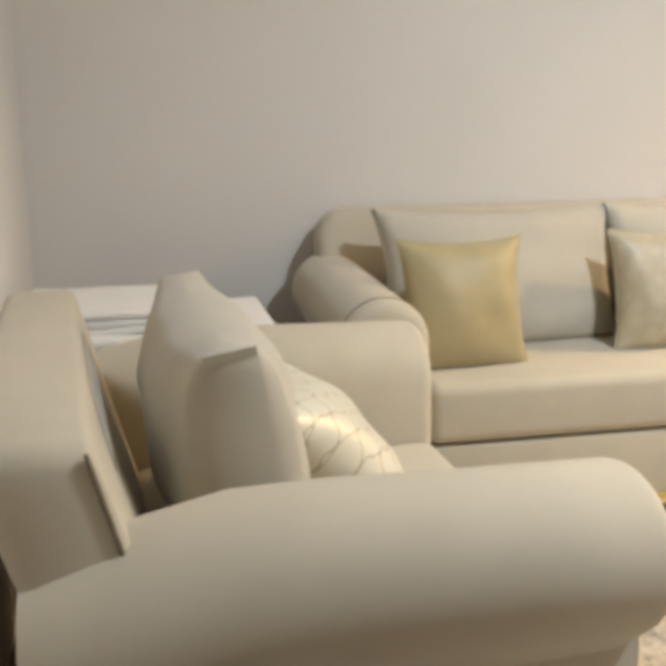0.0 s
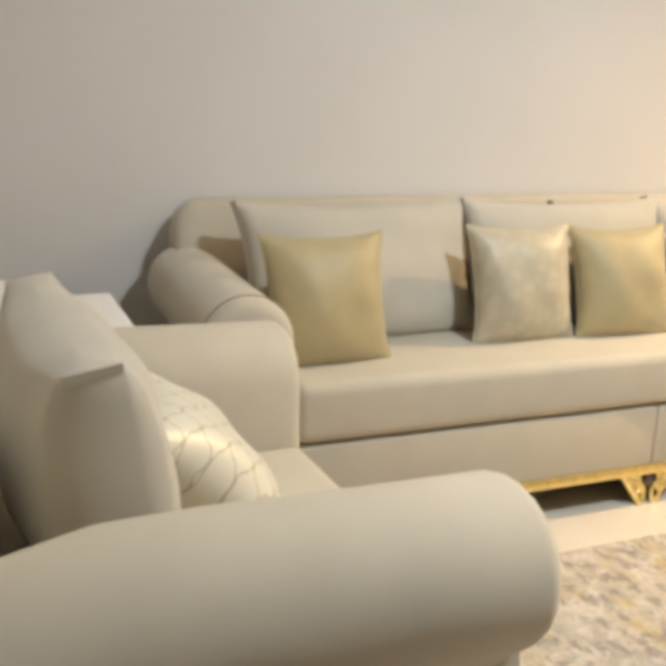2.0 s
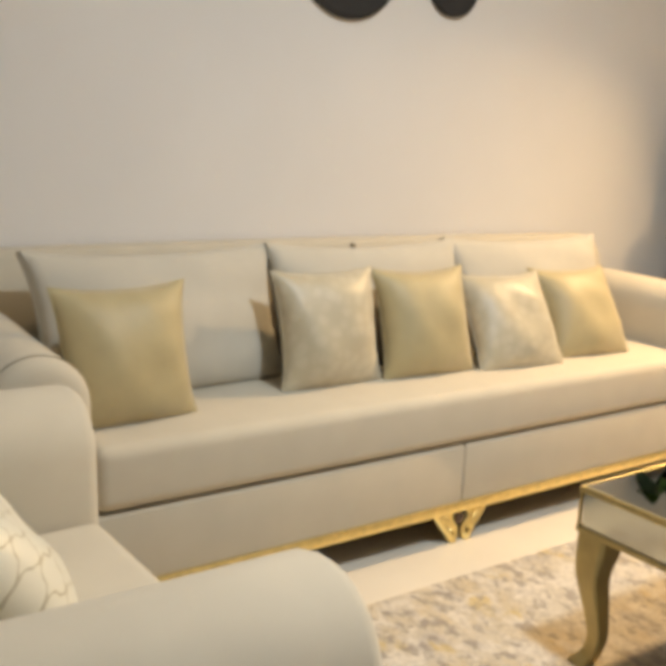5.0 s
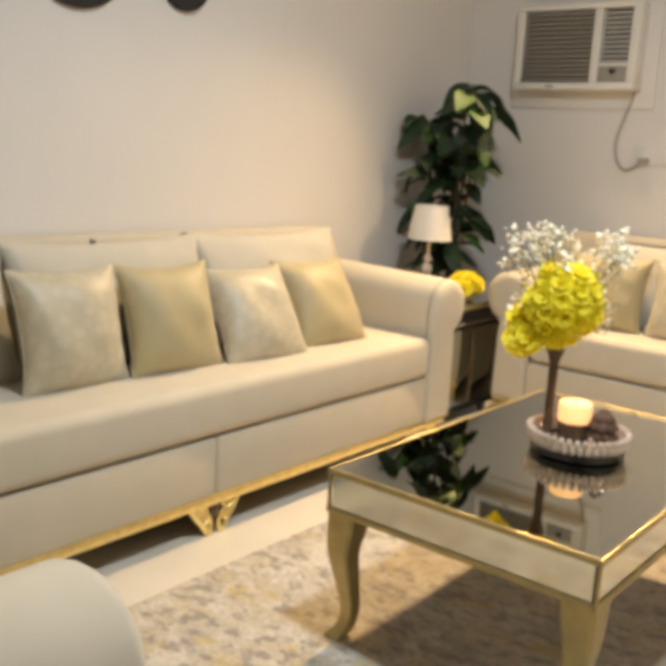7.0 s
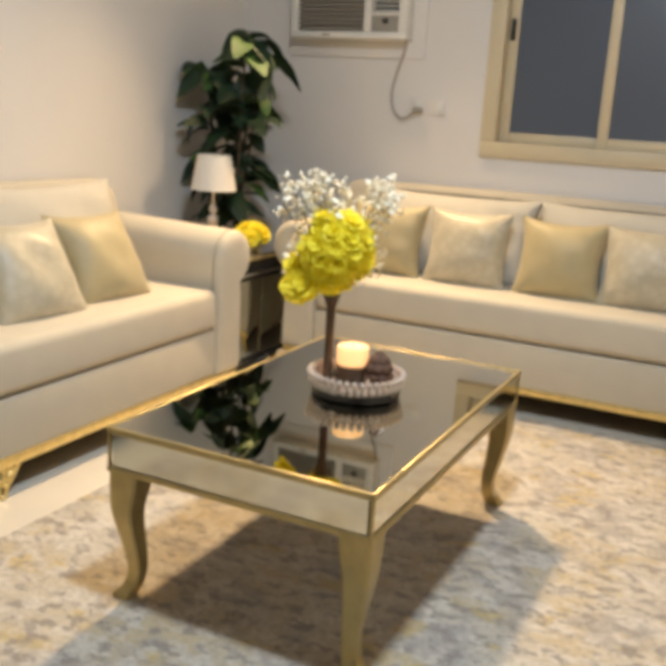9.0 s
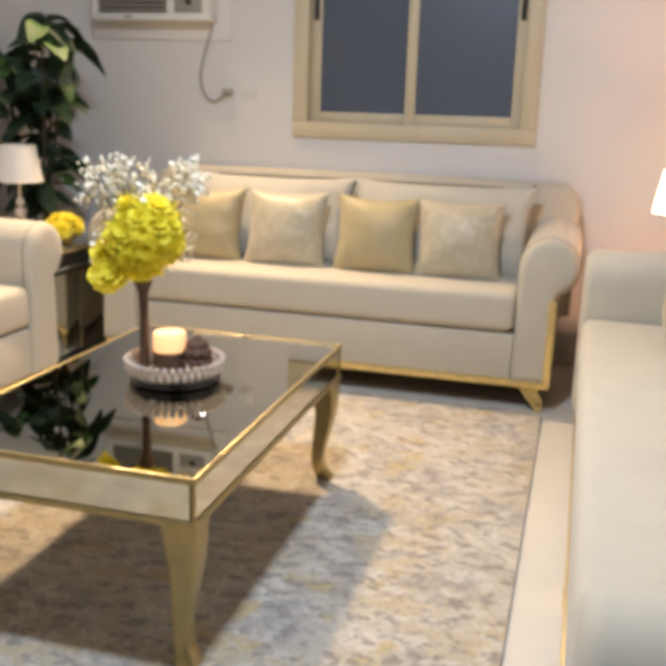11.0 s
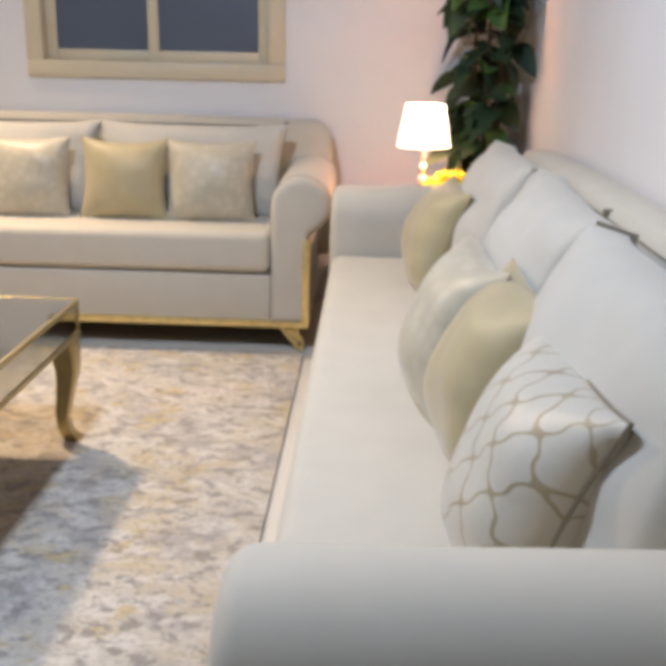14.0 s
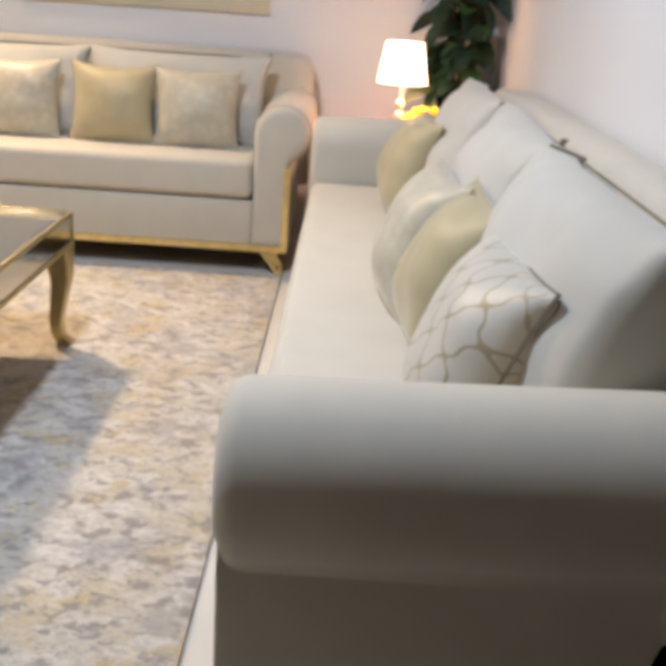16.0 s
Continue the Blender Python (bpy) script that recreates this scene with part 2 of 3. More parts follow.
def sweep(points, radii, n=8, bm=None, flat=1.0):
    """A tube along points; radii: one number or one for each point."""
    pts = [Vector(p) for p in points]
    if not isinstance(radii, (list, tuple)):
        radii = [radii] * len(pts)
    rings, side = [], None
    for i, p in enumerate(pts):
        d = (pts[min(i + 1, len(pts) - 1)] - pts[max(i - 1, 0)]).normalized()
        if side is None:
            side = d.orthogonal().normalized()
        side = (side - d * side.dot(d)).normalized()
        up = d.cross(side)
        rings.append([p + (side * math.cos(2 * math.pi * k / n) + up * flat * math.sin(2 * math.pi * k / n)) * radii[i] for k in range(n)])
    return loft(rings, bm=bm)


def smooth_path(points, steps=6):
    pts = [Vector(p) for p in points]
    out = []
    for i in range(len(pts) - 1):
        a, b, c, d = pts[max(i - 1, 0)], pts[i], pts[i + 1], pts[min(i + 2, len(pts) - 1)]
        for k in range(steps):
            t = k / steps
            out.append(0.5 * ((2 * b) + (c - a) * t + (2 * a - 5 * b + 4 * c - d) * t * t + (3 * b - a - 3 * c + d) * t ** 3))
    return out + [pts[-1]]


# ---- the room ----
NORTH, SOUTH, WEST, HIGH = 0.80, -2.88, -4.80, 2.75
WIN = (-1.795, -0.600, 1.040, 2.25)


def structure(name, bm, material, label):
    return tagged(part(name, bm, material), label, name.split("_")[0], kind="structure")


structure("floor", box(-4.05, 0.3, -3.1, 1.0, -0.12, 0.0), FLOOR, "pale cream polished tile floor")
# unseen dark surround, added to swallow light that would fill the near arms
structure("floor_entry", box(-8.0, -4.05, -6.1, 1.0, -0.12, 0.0), ABSORBER, "unseen dark floor added behind the seats to absorb light")
structure("floor_entry_south", box(-4.05, -3.60, -6.1, -3.1, -0.12, 0.0), ABSORBER, "unseen dark floor added beyond the south wall to absorb light")
structure("wall_entry_south", box(-7.9, -3.60, -6.05, -5.9, 0, HIGH), ABSORBER, "unseen dark wall added far to the south to absorb light")
structure("wall_entry_east", box(-3.75, -3.60, -5.9, SOUTH - 0.15, 0, HIGH), ABSORBER, "unseen dark side wall added beyond the south wall to absorb light")
# out of view; its grey keeps shadows and mirror reflections dark
structure("ceiling", box(-8.0, 0.3, -6.1, 1.0, HIGH, HIGH + 0.12), CEIL, "plain unseen ceiling, greyed to hold down bounced light")
structure("wall_north", box(-7.9, 0.15, NORTH, NORTH + 0.15, 0, HIGH), WALL, "warm white painted wall behind the long sofa")
structure("wall_south", box(-3.75, 0.15, SOUTH - 0.15, SOUTH, 0, HIGH), WALL, "white painted wall behind the sofa")
bm = box(0, 0.15, WIN[1], NORTH, 0, HIGH)
box(0, 0.15, SOUTH, WIN[0], 0, HIGH, bm=bm)
box(0, 0.15, WIN[0], WIN[1], 0, WIN[2], bm=bm)
box(0, 0.15, WIN[0], WIN[1], WIN[3], HIGH, bm=bm)
structure("wall_east", bm, WALL, "white painted wall with a sliding window")
structure("wall_west", box(WEST - 0.15, WEST, -1.55, NORTH, 0, HIGH), WALL, "white painted wall beside the armchair")
# last of the added absorbing walls, out of view
structure("wall_entry", box(-7.9, -7.75, -5.9, NORTH, 0, HIGH), ABSORBER, "unseen dark wall added far to the west to absorb light")


# ---- window ----
def window():
    y0, y1, z0, z1 = WIN
    w = thing("window_1", pose(0, 0, 0), "cream aluminium sliding window, two dusk-blue panes", "window", kind="structure")
    t = 0.075
    for a in ((y0, y1, z0, z0 + t), (y0, y1, z1 - t, z1), (y0, y0 + t, z0 + t, z1 - t), (y1 - t, y1, z0 + t, z1 - t)):
        part("window_frame", box(-0.018, 0.06, *a, 0.004), FRAME, w)
    mid = (y0 + y1) / 2 + 0.01
    for lo, hi, x, n in ((mid - 0.028, y1 - t, 0.045, "north"), (y0 + t, mid + 0.028, 0.015, "south")):
        s = part("sash", box(x, x + 0.022, lo, lo + 0.05, z0 + t, z1 - t, 0.003), FRAME, w)
        part("stile", box(x, x + 0.022, hi - 0.05, hi, z0 + t, z1 - t, 0.003), FRAME, s)
        part("rail", box(x, x + 0.022, lo + 0.05, hi - 0.05, z0 + t, z0 + t + 0.05, 0.003), FRAME, s)
        part("rail", box(x, x + 0.022, lo + 0.05, hi - 0.05, z1 - t - 0.05, z1 - t, 0.003), FRAME, s)
        part("pane", box(x + 0.008, x + 0.014, lo + 0.05, hi - 0.05, z0 + t + 0.05, z1 - t - 0.05), PANE, s, "frosted blue-grey pane")
        edge = hi - 0.024 if n == "north" else lo + 0.024
        part("latch", box(x - 0.014, x, edge - 0.012, edge + 0.012, 1.60, 1.70, 0.003), DARK, s, "dark recessed latch")


PANE = mat("frosted_pane", (0.16, 0.19, 0.24), 0.30)
PANE.node_tree.nodes["Principled BSDF"].inputs["Transmission Weight"].default_value = 0.5
window()
structure("backdrop", box(0.55, 0.56, -2.6, 0.3, 0.4, 2.75), emitter("dusk", (0.13, 0.16, 0.23), 0.5), "plain dusk-blue distance outside the window")


# ---- sofas ----
ARM_R, ARM_Z, ARM_W, TOP = 0.117, 0.600, 0.155, 0.87


def arm_profile(s, inner, grow=0.0, lift=0.0):
    """Outline of a scroll arm in x and z, seen from the front; s: which side."""
    r, pts = ARM_R + grow, [(inner - s * grow, 0.118), (inner - s * grow, 0.42)]
    cx, cz = inner + s * ARM_R, ARM_Z + lift
    for k in range(19):
        a = radians(180 - k * 13.6)
        pts.append((cx + s * r * math.cos(a), cz + r * math.sin(a)))
    pts += [(inner + s * (ARM_W - 0.012 + grow), 0.46), (inner + s * (ARM_W + grow), 0.40), (inner + s * (ARM_W + grow), 0.118)]
    return pts


def shrunk(pts, d):
    cx, cz = sum(p[0] for p in pts) / len(pts), sum(p[1] for p in pts) / len(pts)
    out = []
    for x, z in pts:
        v = Vector((x - cx, z - cz))
        v = v * max(0.0, 1 - d / v.length)
        out.append((cx + v.x, cz + v.y))
    return out


def arm_mesh(s, inner, depth, droop=0.0):
    rings = []
    for y, d, lift in ((-0.020, 0.055, 0), (-0.018, 0.030, 0), (-0.012, 0.014, 0), (-0.002, 0.005, 0), (0.012, 0.0, 0), (0.2, 0, 0.004), (0.40, 0, 0.010), (0.52, 0, 0.014 - 0.1 * droop), (0.62, 0, 0.016 - 0.5 * droop), (depth - 0.10, 0, 0.02 - droop), (depth - 0.06, 0.012, 0.02 - droop)):
        p = arm_profile(s, inner, 0, lift)
        p = shrunk(p, d) if d > 0 else arm_profile(s, inner, -d, lift)
        rings.append([(x, y, z) for x, z in p])
    return loft(rings)


def backrest_mesh(half, depth, top, r=0.10, over=0.145, boxy=False):
    """A leaning upholstered back with rounded upper corners."""
    out = []
    w = half + over
    edge = [(-w, 0.30), (-w, top - r - 0.02)]
    for k in range(1, 8):
        a = radians(180 - k * 11.25)
        edge.append((-w + r + r * math.cos(a), top - r + r * math.sin(a)))
    for k in range(1, 12):
        edge.append((-w + r + (2 * (w - r)) * k / 12, top + 0.006 * math.sin(math.pi * k / 12)))
    edge += [(-x, z) for x, z in edge[:9][::-1]]
    soft = ((-0.012, 0.06), (0.0, 0.022), (0.014, 0.006), (0.030, 0.0), (0.095, 0.0), (0.118, 0.008), (0.13, 0.03))
    crisp = ((-0.006, 0.030), (0.0, 0.010), (0.006, 0.003), (0.014, 0.0), (0.112, 0.0), (0.124, 0.004), (0.132, 0.016))
    for dy, d in crisp if boxy else soft:
        ring = []
        for x, z in edge:
            lean = 0.14 * (z - 0.30) / (top - 0.30)
            cx = math.copysign(max(0, abs(x) - d), x)
            ring.append((cx, depth - 0.27 + lean + dy, max(0.30, z - d) if z > 0.31 else z))
        out.append(ring)
    return loft(out)


def ornate_leg(s):
    """Half of an openwork gilt foot: a leaf-like bracket that narrows to the floor, pierced by scrolls."""
    bm = bmesh.new()
    sweep(smooth_path([(s * 0.128, 0, 0.114), (s * 0.104, -0.008, 0.104), (s * 0.086, -0.012, 0.082), (s * 0.070, -0.012, 0.060), (s * 0.048, -0.012, 0.034), (s * 0.030, -0.016, 0.002)]), [0.010] + [0.0115] * 29 + [0.012], bm=bm)
    sweep(smooth_path([(s * 0.016, 0, 0.112), (s * 0.034, -0.010, 0.096), (s * 0.034, -0.012, 0.072), (s * 0.018, -0.012, 0.050), (s * 0.014, -0.012, 0.026), (s * 0.018, -0.016, 0.002)]), 0.0085, bm=bm)
    sweep(smooth_path([(s * 0.100, -0.006, 0.106), (s * 0.066, -0.014, 0.104), (s * 0.050, -0.016, 0.088), (s * 0.060, -0.016, 0.074), (s * 0.071, -0.014, 0.086), (s * 0.060, -0.016, 0.092)]), 0.0075, bm=bm)
    sweep(smooth_path([(s * 0.062, -0.012, 0.052), (s * 0.040, -0.016, 0.062), (s * 0.030, -0.016, 0.046), (s * 0.042, -0.016, 0.036), (s * 0.030, -0.016, 0.014)]), 0.0075, bm=bm)
    for p, r in (((s * 0.088, -0.016, 0.096), 0.010), ((s * 0.050, -0.018, 0.070), 0.0085), ((s * 0.024, -0.016, 0.006), 0.012)):
        bmesh.ops.create_icosphere(bm, subdivisions=2, radius=r, matrix=Matrix.Translation(p))
    return bm


def sofa(name, m, half, label, depth=0.78, top=TOP, split=False, clip=None, strips=(), droop=0.0, seam_mat=PIPING, group="matching seats round the coffee table"):
    s = thing(name, m, label, "armchair" if half < 0.5 else "sofa", group)
    full = half + ARM_W
    cuts = (-half, 0, half) if split else (-half, half)
    for a, b in zip(cuts, cuts[1:]):
        part("base_panel", box(a + 0.001, b - 0.001, 0.002, 0.10, 0.125, 0.316, 0.010, 3), FABRIC, s)
    part("base_box", box(-full + 0.02, full - 0.02, 0.06, depth - 0.06, 0.12, 0.310), FABRIC, s)
    # added black sheet: the shade below the frame, put into colour
    part("under_shade_sheet", box(-full + 0.03, full - 0.03, 0.05, depth - 0.07, 0.108, 0.119), DARK, s, "black sheet that paints the shade under the seat")
    bm = box(-half + 0.004, half - 0.004, -0.012, depth - 0.20, 0.324, 0.488, 0.034, 5)
    part("seat_cushion", bm, FABRIC, s)
    back = part("backrest", backrest_mesh(half, depth, top, 0.035 if half < 0.5 else 0.10, 0.208 if 0.5 < half < 1 else 0.155, half < 0.5), FABRIC, s)
    lean = lambda z: depth - 0.27 + 0.14 * (z - 0.30) / (top - 0.30)
    seam = [(-half + 0.06, lean(top - 0.10) - 0.002, top - 0.12)] + [(-half + 0.14 + (2 * half - 0.28) * k / 12, lean(top) - 0.0035, top - 0.028) for k in range(13)] + [(half - 0.06, lean(top - 0.10) - 0.002, top - 0.12)]
    part("seam", sweep(seam, 0.0028, 6), PIPING, back, "brown seam along the top")
    if half < 0.5:
        # the chair's back stands a little askew, with piped ends
        for side in (-1, 1):
            pts = [(side * (half + 0.1555), lean(z) + 0.012, z) for z in (0.40, 0.55, 0.65, 0.74, top - 0.012)]
            part("piping", sweep(pts, 0.0028, 6), PIPING, back, "brown piping down the end")
        turn = Matrix.Rotation(radians(2.4), 4, "Z")
        pivot = Vector((0, depth - 0.2, 0))
        back.matrix_local = Matrix.Translation(pivot) @ turn @ Matrix.Translation(-pivot)
    if clip is not None:
        part("tab", box(clip - 0.008, clip + 0.008, lean(top) - 0.012, lean(top) + 0.02, top - 0.035, top - 0.008, 0.003), PIPING, back, "small brown tab")
    for side in (-1, 1):
        a = part("arm", arm_mesh(side, side * half, depth, droop), FABRIC, s)
        x = side * (half + ARM_W - 0.012)
        if side in strips:
            part("gilt_strip", box(x - 0.016, x + 0.016, -0.026, 0.010, 0.118, 0.47, 0.006), GOLD, a, "carved gilt strip")
        f = part("leg", ornate_leg(-side), GOLD, s, "openwork gilt foot")
        f.location = (side * (full - 0.012), 0.03, 0)
        r = part("rear_leg", lathe([(0.012, 0), (0.02, 0.02), (0.026, 0.12)], 10), GOLD, s)
        r.location = (side * (full - 0.06), depth - 0.14, 0)
        if seam_mat is None:
            continue
        pts = [(x, 0.022, z) for x, z in arm_profile(side, side * half, 0.001)[1:20]]
        part("piping", sweep(pts, 0.0022, 6), seam_mat, a, "piping round the scroll front")
    part("gilt_rail", box(-full, full, -0.007, 0.03, 0.098, 0.130, 0.008, 2), GOLD, s, "carved gilt rail")
    if split:
        for side in (-1, 1):
            f = part("leg", ornate_leg(side), GOLD, s, "openwork gilt foot")
            f.location = (side * 0.002, 0.02, 0)
        boss = bmesh.new()
        bmesh.ops.create_icosphere(boss, subdivisions=3, radius=0.022, matrix=Matrix.Translation((0, 0.012, 0.076)) @ Matrix.Diagonal((0.95, 0.6, 1.25, 1)))
        part("leg_boss", boss, BROWN, s, "dark brown boss between the gilt scrolls")
    return s


sofa("long_sofa", pose(-2.597, 0, 0), 1.177, "long beige upholstered sofa with scroll arms and gilt rail", split=True, clip=0.0)
sofa("short_sofa", pose(-0.80, -0.972, 0, 0, 0, -90), 0.845, "beige two-seat sofa with scroll arms under the window", clip=0.845, strips=(1,), top=0.88)
sofa("long_sofa", pose(-2.270, -2.085, 0, 0, 0, 180), 1.140, "long beige sofa with scroll arms against the south wall", split=True, clip=0.0, seam_mat=None)
sofa("armchair", pose(-3.888, -0.665, 0, 0, 0, 92), 0.31, "beige upholstered armchair with scroll arms beside the wall", depth=0.82, top=0.82, droop=0.060, seam_mat=None)


# ---- pillows ----
def pillow_mesh(w, h, d, seed, pinch, ear=0.0, full=0.55, n=22, rim_line=None):
    """A stuffed cushion with drawn-in edges and pointed corners; ear: how wide its folded ends are."""
    rnd = random.Random(seed)
    ph = [rnd.uniform(0, 6.28) for _ in range(8)]
    pull = [rnd.uniform(0.75, 1.3) for _ in range(4)]
    bm = bmesh.new()
    spread = [math.sin(math.pi / 2 * (2 * i / n - 1)) * 0.55 + 0.45 * (2 * i / n - 1) for i in range(n + 1)]
    grids = []
    for face in (-1, 1):
        rows = []
        for v in spread:
            row = []
            for u in spread:
                px = pinch * (pull[0] if u > 0 else pull[1])
                pz = pinch * (pull[2] if v > 0 else pull[3] * 0.45)
                x = w / 2 * u * (1 - px * (1 - abs(v) ** 2.2) * abs(u) ** 2)
                z = h / 2 * v * (1 - pz * (1 - abs(u) ** 2.2) * abs(v) ** 2)
                t = (max(0.0, 1 - abs(u) ** 2.3) ** full) * (max(0.0, 1 - abs(v) ** 2.3) ** full)
                rim = max(abs(u), abs(v))
                fold = 0.07 * math.sin(3 * u + ph[0]) * math.sin(2.5 * v + ph[1]) + 0.035 * math.sin(7 * u + 4 * v + ph[2]) + 0.035 * math.sin(9 * u * v + 5 * v + ph[3])
                # gathers that run inwards from the seams and die out
                gather = 0.05 * rim ** 3 * (math.sin(15 * u + ph[4]) * abs(v) ** 5 + math.sin(17 * v + ph[5]) * abs(u) ** 5)
                end = ear / 2 * abs(u) ** 7 * (1 - 0.35 * max(0.0, -v))
                row.append(bm.verts.new((x, face * (d / 2 * t * (1 + fold + gather) + end), z - 0.004 * (1 - v) * (1 - u * u))))
            rows.append(row)
        grids.append(rows)
        for j in range(n):
            for i in range(n):
                bm.faces.new((rows[j][i], rows[j][i + 1], rows[j + 1][i + 1], rows[j + 1][i]))
    a, b = grids
    loop = [(0, i) for i in range(n)] + [(j, n) for j in range(n)] + [(n, i) for i in range(n, 0, -1)] + [(j, 0) for j in range(n, 0, -1)]
    for (j, i), (l, k) in zip(loop, loop[1:] + loop[:1]):
        bm.faces.new((a[j][i], a[l][k], b[l][k], b[j][i]))
    if rim_line is not None:
        rim_line += [(a[j][i].co + b[j][i].co) / 2 for j, i in loop + loop[:1]]
    bmesh.ops.remove_doubles(bm, verts=bm.verts, dist=0.0004)
    return bm


def pillow(m, w, h, d, material, label, seed, name="cushion", ear=None):
    """Stands on its lower edge at the given pose; local y is its depth."""
    plain = material is PILLOW
    ear = (0.045 if plain else 0.0) if ear is None else ear
    rim = []
    ob = part(name, pillow_mesh(w, h, d, seed, (0.05 if ear > 0.05 else 0.085) if plain else 0.115, ear, 0.46 if plain else 0.60, rim_line=rim), material, angle=55)
    if not plain and material is not SILVERCELLS:
        part("piping", sweep(rim, 0.0032 if material is LATTICE else 0.0022, 6), PIPING if material is LATTICE else material, ob, "corded seam round the edge")
    ob.matrix_world = m @ Matrix.Translation((0, 0, h / 2))
    return tagged(ob, label, "cushion", "cushions on the sofas")


PLAIN_T, SATIN_T, DAMASK_T, LATTICE_T = "large plain beige back cushion leaning on the backrest", "small plain gold satin cushion", "small silver-beige damask cushion", "ivory cushion with a gold lattice pattern"
SEAT = 0.478
# long sofa on the north wall: x, y, lean, turn
for k, (x, t) in enumerate(((-3.40, 3), (-2.65, 0), (-1.91, -2))):
    pillow(pose(x, 0.385, SEAT, -18, 0, t), 0.78, 0.43, 0.17, PILLOW, PLAIN_T, k)
for k, (x, y, n, t, m_, l_) in enumerate(((-3.61, 0.155, 14, 4, SATIN, SATIN_T), (-2.94, 0.235, 14, 0, DAMASK, DAMASK_T), (-2.58, 0.205, 18, -3, SATIN, SATIN_T), (-2.21, 0.15, 32, -6, DAMASK, DAMASK_T), (-1.83, 0.17, 32, -6, SATIN, SATIN_T))):
    pillow(pose(x, y, SEAT, -n, 0, t), 0.372, 0.365, 0.165, m_, l_, 10 + k)
# short sofa under the window
for k, y in enumerate((-0.60, -1.425)):
    pillow(pose(-0.415, y, SEAT, -18, 0, -90), 0.83, 0.41, 0.17, PILLOW, PLAIN_T, 20 + k)
for k, (y, m_, l_) in enumerate(((-0.35, SATIN, SATIN_T), (-0.745, DAMASK, DAMASK_T), (-1.168, SATIN, SATIN_T), (-1.535, DAMASK, DAMASK_T))):
    pillow(pose(-0.56, y, SEAT, -14, 0, -90 + 2 * (k % 2)), 0.385, 0.35, 0.16, m_, l_, 30 + k)
# sofa on the south wall
for k, (x, y, t) in enumerate(((-1.52, -2.49, 180), (-2.29, -2.49, 178), (-3.075, -2.47, 182))):
    pillow(pose(x, y - 0.045, SEAT, -17, 0, t), 0.76, 0.435, 0.28, PILLOW, PLAIN_T, 40 + k, ear=0.08)
for k, (x, y, t, m_, l_) in enumerate(((-1.50, -2.335, 182, SATIN, SATIN_T), (-2.47, -2.30, 184, DAMASK, DAMASK_T), (-2.735, -2.347, 182, SATIN, SATIN_T), (-3.15, -2.347, 180, LATTICE, LATTICE_T))):
    pillow(pose(x, y - 0.028, SEAT, -21, 0, t), 0.41, 0.345, 0.20, m_, l_, 50 + k)
# armchair
pillow(pose(-4.335, -0.675, SEAT, -9, -2.5, 94.5), 0.49, 0.392, 0.25, PILLOW, PLAIN_T, 60, ear=0.075)
pillow(pose(-4.085, -0.645, SEAT, -43, 0, 96), 0.40, 0.35, 0.19, SILVERCELLS, "shiny ivory cushion woven with silvery six-sided cells", 62)


# ---- rug ----
bm = box(-3.70, -0.84, -1.955, -0.20, 0.0, 0.012)
rug = tagged(part("rug", bm, RUG), "cream and grey distressed-pattern woven rug under the table", "rug")


